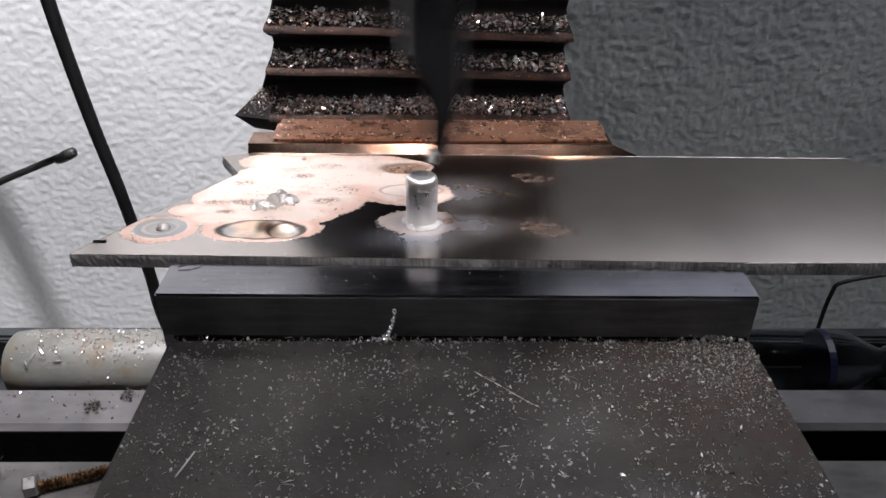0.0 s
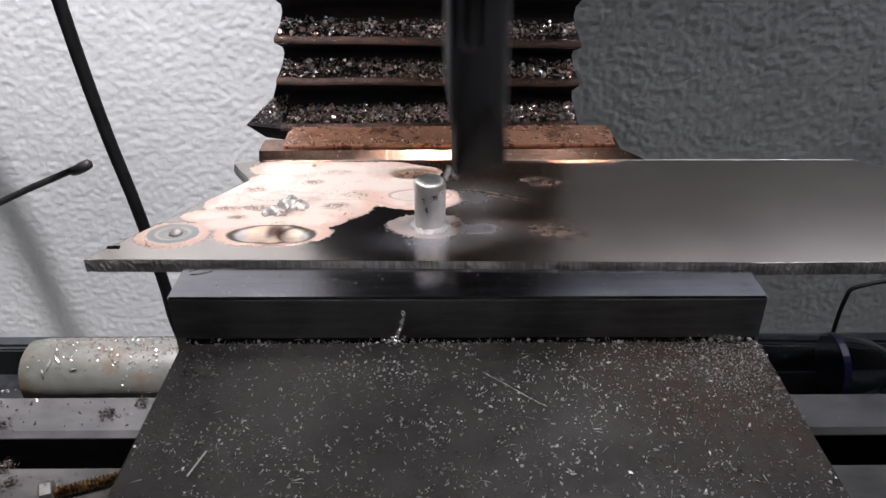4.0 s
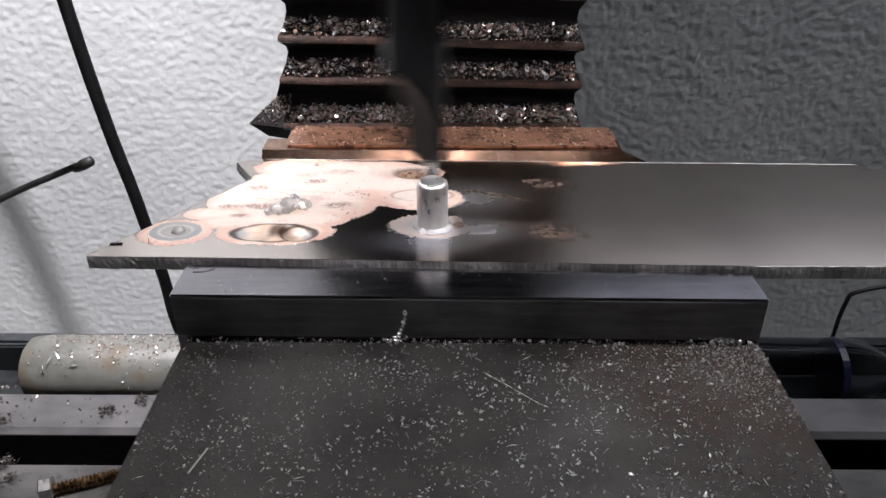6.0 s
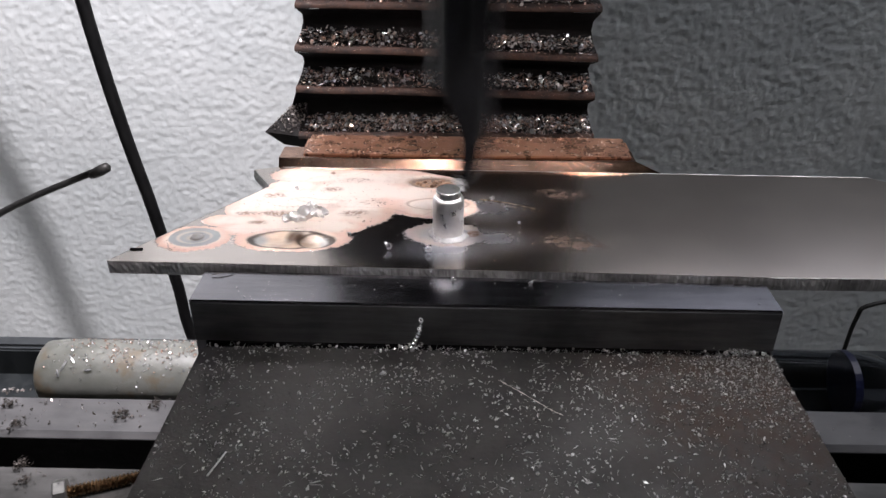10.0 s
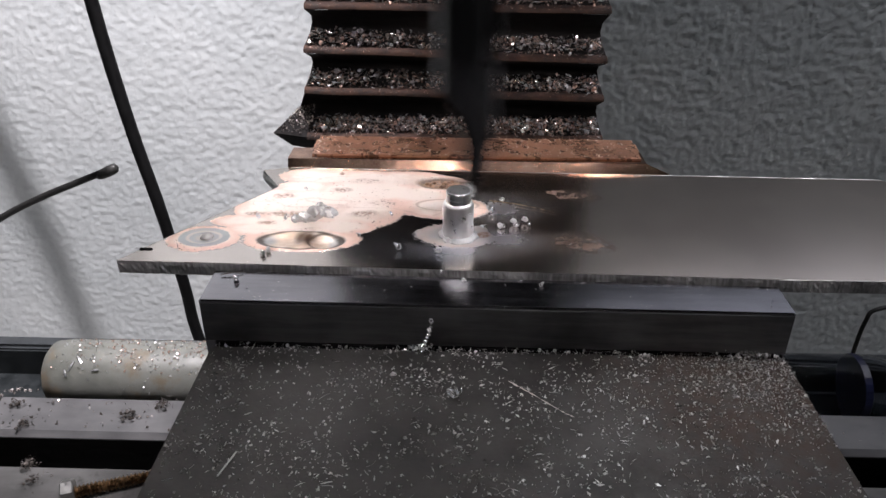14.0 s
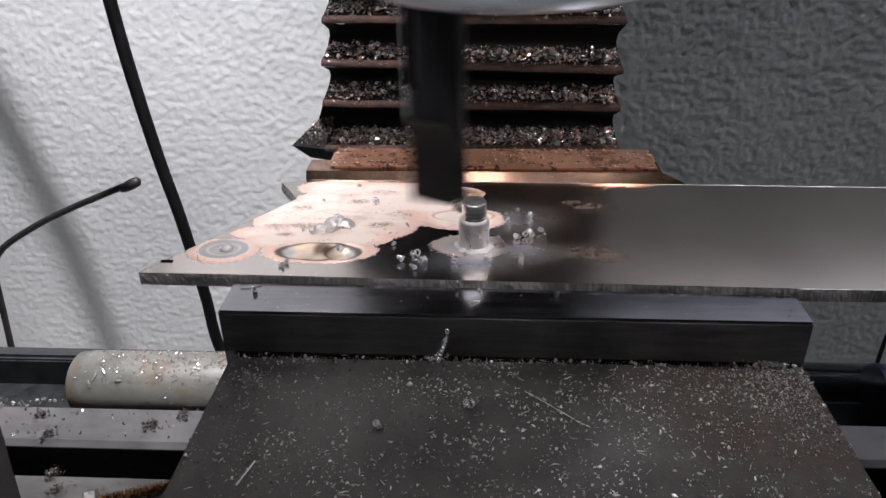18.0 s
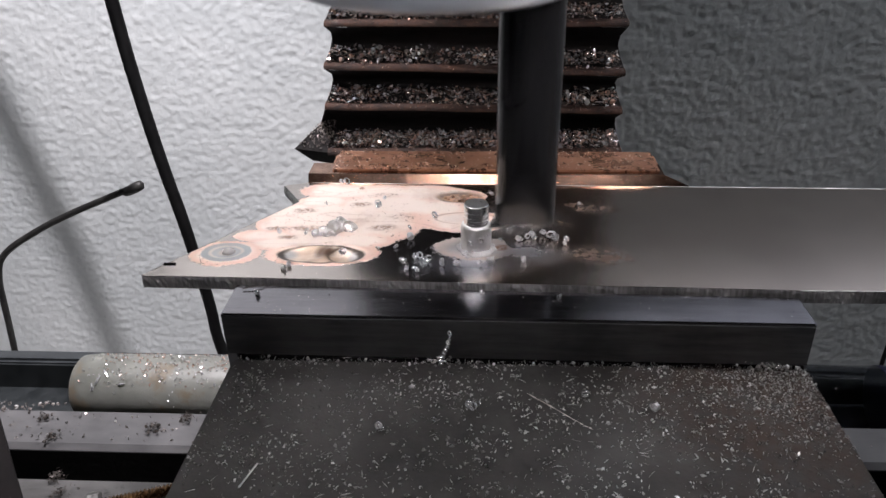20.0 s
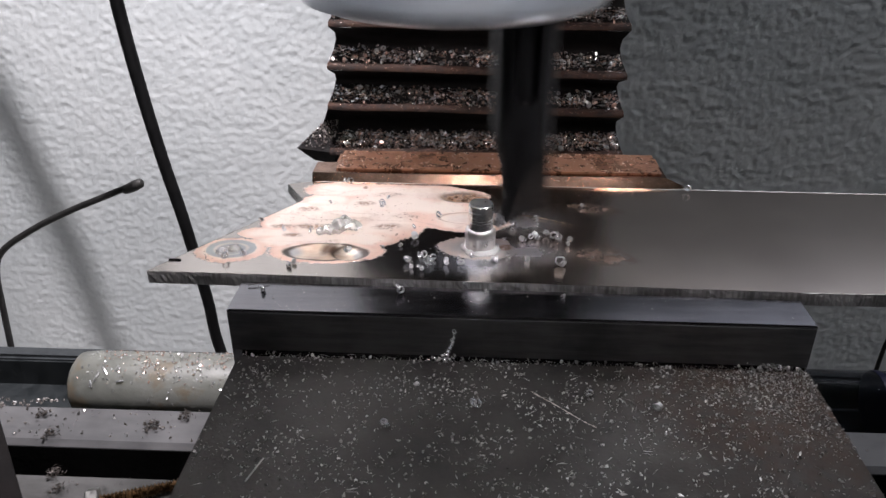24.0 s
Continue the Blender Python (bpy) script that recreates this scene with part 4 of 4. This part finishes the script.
    tagged(part("machine_column", block((-0.046, 0.029, 0.118, 0.198, -0.1199, 0.6), bevel=0.003), M_RUBBER), "dark machine column behind the pleated cover", "machine column", kind="structure")


build_cover()

# ---- cables and wires on the wall side ----
# the cable's unseen upper run is bent to place its shadow on the wall
tagged(part("black_cable", tube(smooth_line([(-0.160, 0.130, 0.330), (-0.1400, 0.130, 0.246), (-0.1315, 0.130, 0.205), (-0.1285, 0.130, 0.180), (-0.1225, 0.130, 0.140), (-0.1205, 0.130, 0.108), (-0.1193, 0.130, 0.0920), (-0.1174, 0.130, 0.0735), (-0.1149, 0.130, 0.0540), (-0.1115, 0.130, 0.0320), (-0.1080, 0.130, 0.0007), (-0.1067, 0.130, -0.0200), (-0.100, 0.130, -0.055)]), 0.0021), M_CABLE, None, "", True), "black rubber cable hanging before the wall", "cable")
wire = smooth_line([(-0.1396, 0.160, 0.0352), (-0.1566, 0.160, 0.0282), (-0.1720, 0.160, 0.0217), (-0.1881, 0.160, 0.0137), (-0.2040, 0.160, 0.0033), (-0.2100, 0.160, -0.0080), (-0.2125, 0.160, -0.0296), (-0.2170, 0.160, -0.075)])
w = thing("bent_wire", (0, 0, 0), "bent dark wire with a crimped end", "wire")
part("strand", tube(wire, 0.00135, 10), M_WIRE, w, "", True)
part("crimped_end", tube([(-0.1385, 0.160, 0.0353), (-0.1393, 0.160, 0.0350), (-0.142, 0.160, 0.0337), (-0.1455, 0.160, 0.0320), (-0.147, 0.160, 0.0313)], [0.0008, 0.0019, 0.0022, 0.0019, 0.0013], 12), M_WIRE, w, "", True)
tagged(part("thin_wire", tube(smooth_line([(0.1640, 0.160, -0.055), (0.1648, 0.160, -0.030), (0.1700, 0.160, -0.0225), (0.200, 0.160, -0.0170)]), 0.0009, 8), M_WIRE, None, "", True), "thin dark bent wire by the wall", "wire")

# ---- things lying on the table ----


def lying(profile, place, rz, turns=32):
    """A turned shape laid on its side along x."""
    bm = lathe(profile, turns=turns)
    bmesh.ops.transform(bm, matrix=pose(*place, 0, 90, rz), verts=bm.verts)
    return bm


tagged(part("plastic_rod", lying([(0.0086, 0), (0.0098, 0.0010), (0.0103, 0.0060), (0.0103, 0.062), (0.0096, 0.063)], (-0.1325, 0.0795, -0.0002), 0), M_NYLON, None, "", True), "cloudy whitish plastic rod lying in the gutter, dusted with chips", "plastic rod")
b = thing("clear_bottle", (0, 0, 0), "clear plastic bottle lying in the table gutter", "bottle")
outer = [(0.0002, 0), (0.0092, 0.0002), (0.0103, 0.002), (0.0105, 0.006), (0.0105, 0.041), (0.0102, 0.044), (0.0092, 0.048), (0.0060, 0.054), (0.0046, 0.057), (0.0046, 0.0606)]
inner = [(0.0040, 0.0606), (0.0040, 0.0568), (0.0053, 0.0537), (0.0086, 0.0476), (0.0097, 0.0436), (0.0100, 0.041), (0.0100, 0.003), (0.0002, 0.0012)]
part("shell", lying(outer + inner, (0.078, 0.0795, 0.0001), 0, 48), M_CLEAR, b, "", True)
part("blue_label", lying([(0.0106, 0), (0.01065, 0.0001), (0.01065, 0.0021), (0.0106, 0.0022)], (0.1145, 0.0795, 0.0001), 0), M_BLUE, b, "narrow dark blue band")
part("cap", lying([(0.0060, 0), (0.0071, 0.0006), (0.0074, 0.0016), (0.0074, 0.010), (0.0068, 0.0108)], (0.1382, 0.0795, -0.0022), 0), M_NUT, b, "dull grey metal cap", True)
s = thing("threaded_stud", (0, 0, 0), "bronze-coloured threaded stud with a nut lying on the table", "threaded stud")
line = [Vector((-0.1048 + 0.027 * i / 60, 0.0284 + 0.0096 * i / 60, 0.0017)) for i in range(61)]
part("thread", tube(line, [0.0018 if i % 2 else 0.0011 for i in range(61)], 14), M_BRONZE, s)
nut = lathe([(0.0026, -0.0016), (0.0029, -0.0013), (0.0029, 0.0013), (0.0026, 0.0016)], turns=6)
bmesh.ops.transform(nut, matrix=pose(-0.1042, 0.0289, 0.0026, 0, 90, 18), verts=nut.verts)
part("nut", nut, M_NUT, s, "dull square-edged nut")


def scatter_swarf():
    rng = random.Random(21)
    spots = []
    # specks all over the moving jaw, in drifts, with curled hairs among them
    hairs = []
    for _ in range(15000):
        x, y = rng.uniform(-0.0475, 0.0485), rng.uniform(-0.058, -0.0034)
        drift = noise.noise(Vector((x * 130, y * 130, 2))) + 0.6 * noise.noise(Vector((x * 420, y * 420, 5))) + 0.5 * noise.noise(Vector((x * 1100, y * 1100, 8)))
        if rng.random() > 0.42 + 0.95 * drift + 0.12 * max(0, (x + 0.01) / 0.06):
            continue
        spots.append(((x, y, SLAB + 0.00008), rng.choice((0.0001, 0.00013, 0.00017, 0.00022, 0.0003, 0.0004, 0.0006)), 1 if rng.random() < 0.2 else 0))
    for _ in range(420):
        hairs.append(((rng.uniform(-0.047, 0.048), rng.uniform(-0.055, -0.004), SLAB + 0.00012), rng.uniform(0.0003, 0.0010), 2))
    for _ in range(380):
        x, y = rng.uniform(-0.047, 0.048), rng.uniform(-0.055, -0.004)
        hairs.append(((x, y, SLAB + 0.0002), rng.uniform(0.0003, 0.00055), 1))
    for _ in range(560):
        x = rng.uniform(-0.047, 0.0485)
        spots.append(((x, -0.0031 - abs(rng.gauss(0, 0.0005)), SLAB + rng.random() * 0.0003), rng.uniform(0.00009, 0.00022), rng.randint(0, 1)))
    for _ in range(130):
        hairs.append(((rng.uniform(-0.047, 0.0485), -0.0032 - abs(rng.gauss(0, 0.0005)), SLAB + 0.0002 + rng.random() * 0.0005), rng.uniform(0.0003, 0.0008), rng.choice((1, 2))))
    for _ in range(26):
        hairs.append(((rng.gauss(-0.0118, 0.0010), -0.0031 - abs(rng.gauss(0, 0.0005)), SLAB + rng.random() * 0.0014), rng.uniform(0.0002, 0.0006), rng.randint(0, 1)))
    for _ in range(60):
        hairs.append(((rng.gauss(0.0420, 0.0012), -0.0031 - abs(rng.gauss(0, 0.0004)), SLAB + rng.random() * 0.0012), rng.uniform(0.0002, 0.0006), rng.randint(0, 2)))
    for _ in range(2400):
        x, y = 0.0485 - abs(rng.gauss(0, 0.011)), -0.0035 - abs(rng.gauss(0, 0.008))
        spots.append(((x, y, SLAB + 0.0001), rng.choice((0.00010, 0.00014, 0.0002, 0.0003)), rng.choice((0, 0, 1))))
    spots = [s for s in spots if -0.0475 < s[0][0] < 0.0485]
    swarf("jaw_swarf", M_FLECK, spots, 6, "fine grey swarf specks on the moving jaw")
    swarf("jaw_hairs", M_SPECK, hairs, 16, "bright metal hairs and curls on the moving jaw")
    spots, oily = [], []
    for _ in range(200):
        y = rng.choice((rng.uniform(0.0, 0.039), rng.uniform(0.0540, 0.0665), rng.uniform(0.0540, 0.0665)))
        (oily if rng.random() < 0.5 else spots).append(((rng.uniform(-0.17, -0.05), y, 0.0003), rng.uniform(0.0003, 0.0011), rng.randint(0, 1)))
    for x, y in ((-0.1012, 0.0592), (-0.0928, 0.0640), (-0.1358, 0.0625), (-0.1290, 0.0545), (-0.1200, 0.0385), (-0.1165, 0.0335)):
        for _ in range(42):
            oily.append(((x + rng.gauss(0, 0.0012), y + rng.gauss(0, 0.0011), 0.0003 + rng.random() * 0.0017), rng.uniform(0.0006, 0.0014), rng.choice((1, 2, 2))))
    for _ in range(330):
        spots.append(((rng.uniform(-0.17, -0.05), rng.uniform(0.0405, 0.0505), -0.0265 + rng.random() * 0.004), rng.uniform(0.0004, 0.0012), rng.randint(0, 1)))
    for _ in range(60):
        spots.append(((rng.uniform(-0.19, -0.132), rng.uniform(0.0665, 0.0700), 0.0004), rng.uniform(0.0006, 0.0017), 1))
    for _ in range(90):
        spots.append(((rng.uniform(0.06, 0.2), rng.uniform(0.0540, 0.0665), 0.0003), rng.uniform(0.0002, 0.0006), 0))
    swarf("table_swarf", M_DUST, spots, 7, "grey metal swarf strewn over the milling table")
    swarf("oily_swarf", M_CLUMP, oily, 17, "dark oily clumps of swarf on the milling table")
    spots, oil = [], []
    for _ in range(230):
        a = rng.gauss(-0.1, 0.55)
        spots.append(((rng.uniform(-0.128, -0.07), 0.0795 + 0.0104 * math.sin(a), -0.0002 + 0.0105 * math.cos(a)), rng.uniform(0.0003, 0.0009), 1))
    for _ in range(220):
        a = rng.gauss(-0.05, 0.42)
        oil.append(((rng.choice((-0.118, -0.108, -0.095, -0.085)) + rng.gauss(0, 0.003), 0.0795 + 0.0104 * math.sin(a), -0.0002 + 0.0105 * math.cos(a)), rng.uniform(0.0003, 0.0009), rng.randint(0, 1)))
    swarf("rod_swarf", M_CHIP, spots, 18, "bright metal chips lying on the plastic rod")
    swarf("brown_swarf", M_WARM, oil, 19, "brownish metal chips lying on the plastic rod")
    for x, a, dx, da in ((-0.1225, -0.75, 0.0012, 0.28), (-0.1203, -0.55, -0.0018, 0.20), (-0.1240, -0.95, -0.0006, 0.20), (-0.1150, -0.85, 0.0022, 0.03)):
        ends = [(x + dx * k, 0.0795 + 0.0106 * math.sin(a + da * k), 0.0107 * math.cos(a + da * k)) for k in (-0.5, 0, 0.5)]
        tagged(part("metal_shaving", tube(ends, [0.00022, 0.00036, 0.00022], 6), M_CHIP), "short bright metal shaving lying on the plastic rod", "metal shaving", "shavings on the rod")
    spots = []
    for _ in range(320):
        spots.append(((rng.uniform(-0.040, 0.033), rng.uniform(0.0550, 0.0670), 0.0847), rng.uniform(0.00014, 0.0005), 0))
    for _ in range(330):
        spots.append(((rng.uniform(-0.004, 0.040), 0.0528 + 0.0006 * rng.random(), 0.0832), rng.uniform(0.00008, 0.0002), 0))
    dots = [((rng.uniform(0.0, 0.095), rng.uniform(0.008, 0.046), PLATE + 0.00005), rng.uniform(0.00006, 0.00016), 0) for _ in range(70)]
    dots += [((PIN[0] + rng.gauss(0.001, 0.009), PIN[1] + rng.gauss(-0.003, 0.006), PLATE + 0.00005), rng.uniform(0.00007, 0.0002), 0) for _ in range(60)]
    dots = [s for s in dots if 0.008 < s[0][1] < 0.048]
    swarf("plate_specks", M_CHIP, dots, 9, "tiny bright metal specks on the steel plate")
    swarf("rear_jaw_swarf", M_GOLD, spots, 8, "tiny bright swarf specks on the fixed jaw")


scatter_swarf()


# ---- strands and lumps on the moving jaw, and a black block on the table ----
strand = thing("metal_strand", (0, 0, 0), "pale twisted metal strand standing at the jaw plate", "metal chip")
part("stem", tube(smooth_line([(-0.0122, -0.0036, SLAB + 0.0002), (-0.0115, -0.0033, SLAB + 0.0020), (-0.0108, -0.0031, SLAB + 0.0036), (-0.0104, -0.0032, SLAB + 0.0058)]), [0.00045 - 0.000014 * i + 0.0001 * (i % 3) for i in range(25)], 7), M_CHIP, strand)
tagged(part("metal_hair", tube(smooth_line([(0.0021, -0.0114, SLAB + 0.0003), (0.0060, -0.0149, SLAB + 0.0004), (0.0096, -0.0181, SLAB + 0.0003), (0.0115, -0.0195, SLAB + 0.0003)]), [0.00002 + 0.00007 * (i % 5 == 2) + 0.00002 * (i % 3) for i in range(25)], 6), M_DUST), "thin bright metal hair lying on the moving jaw", "metal hair")
tagged(part("metal_sliver", tube([(-0.0382, -0.0327, SLAB + 0.0002), (-0.0368, -0.0282, SLAB + 0.0003)], 0.00013, 6), M_FLECK), "grey metal sliver lying on the moving jaw", "metal sliver")
tagged(part("black_block", prism([(-0.1492, 0.0620), (-0.1246, 0.0308), (-0.105, 0.006), (-0.175, 0.006), (-0.205, 0.0620)], 0.0002, 0.004, 0.0004), M_RUBBER), "flat black block lying across the milling table", "block")

twig = tube(smooth_line([(-0.0475, 0.0055, JAW + 0.0003), (-0.0458, 0.0060, JAW + 0.0005), (-0.0440, 0.0068, JAW + 0.0004)]), 0.00011, 6)
tagged(part("metal_sliver", twig, M_CLUMP), "brownish metal sliver lying on the jaw plate", "metal sliver")
rng = random.Random(91)
swarf("jaw_specks", M_SPECK, [((rng.uniform(-0.047, 0.047), rng.uniform(-0.0020, 0.0050), JAW + 0.0001), rng.uniform(0.0001, 0.0003), 0) for _ in range(60)], 31, "small metal specks on the jaw plate")

# ---- shavings that fly off the pin: x, y, second of landing, size (millimetres) ----
CHIPS_EARLY = [(-17.6, 14.2, 8.6, 1.7), (-25.1, 19.3, 7.9, 0.9), (2.5, 35.8, 8.2, 0.9), (-38.9, 39.7, 9.4, 0.8), (-9.9, 12.8, 9.2, 1.3), (4.6, 32.4, 14.3, 1.5),
               (8.1, 4.0, 6.7, 1.0), (-5.2, 5.4, 6.9, 0.8), (-9.2, 6.5, 9.3, 0.8), (7.2, 24.6, 9.0, 0.8), (-2.0, 22.7, 12.2, 1.2), (-0.1, 29.8, 12.0, 1.6)]
CHIPS_RIGHT = [(1.9, 23.4, 12.4, 1.4), (4.7, 24.2, 12.8, 1.9), (6.4, 25.5, 13.0, 1.5), (3.4, 24.6, 15.2, 1.5), (8.5, 23.7, 19.0, 2.4), (10.6, 22.1, 19.4, 1.8),
               (2.0, 14.9, 15.8, 1.5), (8.5, 14.1, 22.6, 2.2), (8.9, 13.0, 22.9, 1.5), (-3.2, 14.7, 16.0, 1.7), (15.3, 40.1, 19.8, 1.0), (39.2, 48.8, 21.7, 1.9), (-5.5, 14.0, 19.2, 1.1), (-1.2, 17.0, 20.1, 0.9)]
CHIPS_LEFT = [(-19.4, 13.5, 14.9, 1.6), (-17.5, 16.2, 15.1, 1.7), (-16.2, 13.0, 15.4, 2.0), (-17.1, 10.8, 15.6, 1.6), (-15.4, 15.2, 18.9, 1.4), (-18.6, 12.0, 19.5, 1.3), (-12.0, 13.2, 18.8, 1.7),
              (-20.0, 27.3, 13.4, 1.3), (-19.1, 23.1, 18.2, 1.7), (-21.9, 19.9, 16.2, 1.0), (-14.6, 33.7, 18.6, 1.8), (-27.0, 38.8, 17.2, 1.9), (-26.3, 42.7, 19.1, 1.0), (-7.9, 16.4, 17.4, 1.2), (-10.4, 15.6, 18.0, 0.9)]
CHIPS_FAR = [(-37.1, 51.0, 19.7, 1.9), (-51.6, 29.3, 20.9, 1.5), (-34.2, 27.6, 15.9, 2.0), (-40.3, 25.4, 14.0, 1.3), (-55.4, 15.1, 20.2, 2.0), (-53.6, 13.0, 20.3, 1.7), (-51.1, 15.3, 20.4, 1.4),
             (-30.9, 16.7, 15.3, 2.0), (-41.4, 10.8, 13.6, 1.5), (-40.3, 12.7, 13.7, 1.4), (-46.0, 26.5, 12.6, 1.2)]
CHIPS_JAW = [(-20.7, 4.6, 20.6, 2.2), (-44.6, 3.6, 12.9, 1.5)]
CHIPS_FRONT = [(-16.1, -10.4, 9.7, 1.3), (-6.4, -15.1, 10.3, 2.1), (11.0, -12.6, 19.3, 1.9), (21.2, -14.8, 20.0, 1.6), (-20.4, -20.0, 15.2, 2.1), (-12.0, -18.0, 16.4, 1.0)]


def chip_meshes():
    """Six kinds of curled chip, each of one to four ragged ribbons twisted together."""
    out = []
    for k in range(6):
        rng = random.Random(40 + k)
        verts, faces = [], []
        for j in range((1, 3, 2, 4, 1, 3)[k]):
            alone = k in (0, 4)
            v, f = curl(rng, rng.uniform(0.00042, 0.00052) if alone else rng.uniform(0.00022, 0.00040), 2.6 if k == 4 else rng.uniform(1.1, 1.8), rng.uniform(0.00026, 0.00036) if alone else rng.uniform(0.00014, 0.00026), 0.0007 if k == 4 else rng.uniform(0.0001, 0.0004), 16)
            m = pose(*[rng.uniform(-0.00028, 0.00028) for _ in range(2)], rng.uniform(-0.0001, 0.0002), *[rng.uniform(0, 360) for _ in range(3)])
            o = len(verts)
            verts += [tuple(m @ Vector(p)) for p in v]
            faces += [tuple(o + i for i in q) for q in f]
        data = bpy.data.meshes.new("metal_chip")
        data.from_pydata(verts, [], faces)
        data.materials.append(M_CHIP)
        data.polygons.foreach_set("use_smooth", [True] * len(faces))
        out.append(data)
    return out


FLIGHTS = []


def build_chips():
    rng = random.Random(77)
    kinds = chip_meshes()
    for rows, top, where in ((CHIPS_EARLY, PLATE, "the steel plate"), (CHIPS_RIGHT, PLATE, "the steel plate"), (CHIPS_LEFT, PLATE, "the steel plate"), (CHIPS_FAR, PLATE, "the steel plate"), (CHIPS_JAW, JAW, "the jaw plate"), (CHIPS_FRONT, SLAB, "the moving jaw")):
        for x, y, t, size in rows:
            ob = new("metal_chip", rng.choice(kinds))
            ob.scale = [size * rng.uniform(0.9, 1.2) / 1.05 for _ in range(3)]
            level = JAW if top == PLATE and y < 6.5 else top
            tagged(ob, "bright curled aluminium chip lying on " + where, "metal chip", "chips cut from the pin")
            turn = [rng.uniform(-25, 25), rng.uniform(-25, 25), rng.uniform(-180, 180)]
            FLIGHTS.append((ob, t, (x / 1000, y / 1000, level + 0.00042 * size), turn, rng.uniform(0.004, 0.012)))


build_chips()


def build_old_chips():
    """Chips that lie still from the start, by the jaw plate."""
    kinds = chip_meshes()
    for k, (x, y, z, s) in enumerate(((-0.0103, -0.0034, SLAB + 0.0060, 0.9), (-0.0109, -0.0035, SLAB + 0.0042, 0.7), (-0.0138, -0.0036, SLAB + 0.0010, 1.1), (-0.0121, -0.0038, SLAB + 0.0007, 1.4), (0.0437, -0.0037, SLAB + 0.0007, 1.3), (0.0450, -0.0036, SLAB + 0.0006, 1.1))):
        ob = tagged(new("metal_chip", kinds[k % 6]), "bright curled metal chip caught at the jaw plate", "metal chip")
        ob.matrix_basis = pose(x, y, z, 40 * k, 25 * k, 70 * k) @ Matrix.Diagonal((s, s, s, 1))


build_old_chips()


# ---- what moves ----
def cut_level(t):
    """Height of the cutting tip over the plate."""
    return 0.01097 - 0.000265 * t


# turn of the boring head, degrees anticlockwise from the x axis, at whole seconds
TURNS = [(0, 77), (1, 10), (4, 20), (5, 289), (6, 110), (7, 28), (8, 322), (9, 163), (10, 75), (11, 23), (14, 82), (15, 354), (16, 268), (17, 190), (18, 144), (21, 283), (22, 164), (23, 102), (24, 38)]
RATE = 2057.0


def motions():
    total, marks = TURNS[0][1], [(0, TURNS[0][1])]
    for (t0, a0), (t1, a1) in zip(TURNS, TURNS[1:]):
        want = RATE * (t1 - t0)
        step = (a1 - a0) % 360
        step += 360 * round((want - step) / 360)
        total += step
        marks.append((t1, total))
    rows = []
    for f in range(24 * FPS + 1):
        t = f / FPS
        k = max(i for i in range(len(marks) - 1) if marks[i][0] <= t)
        (t0, a0), (t1, a1) = marks[k], marks[k + 1]
        a = a0 + (a1 - a0) * (t - t0) / (t1 - t0)
        rows.append((t, pose(*PIN, PLATE + cut_level(t) + SPIN_Z - 0.0884, 0, 0, a % 360)))
    walk(head, rows)
    # the rough skin is cut away from its top: it ends at the level of the tip
    walk(pin_skin, [(t, pose(0, 0, min(0.0, cut_level(t) - 0.00966))) for t in (0.0, 4.94, 6.0, 12.0, 18.0, 24.0)])
    for ob, t, rest, turn, hop in FLIGHTS:
        z = PLATE + max(0.003, cut_level(t) - 0.0025)
        start = pose(*PIN, z, 40, 20, turn[2] - 80)
        a, b = Vector((*PIN, z)), Vector(rest)
        up = a.lerp(b, 0.5) + Vector((0, 0, hop))
        walk(ob, [(0.0, start), (t - 0.2, start), (t - 0.1, pose(*up, 30, -20, turn[2] - 30)), (t, pose(*rest, *turn)), (24.0, pose(*rest, *turn))])


motions()
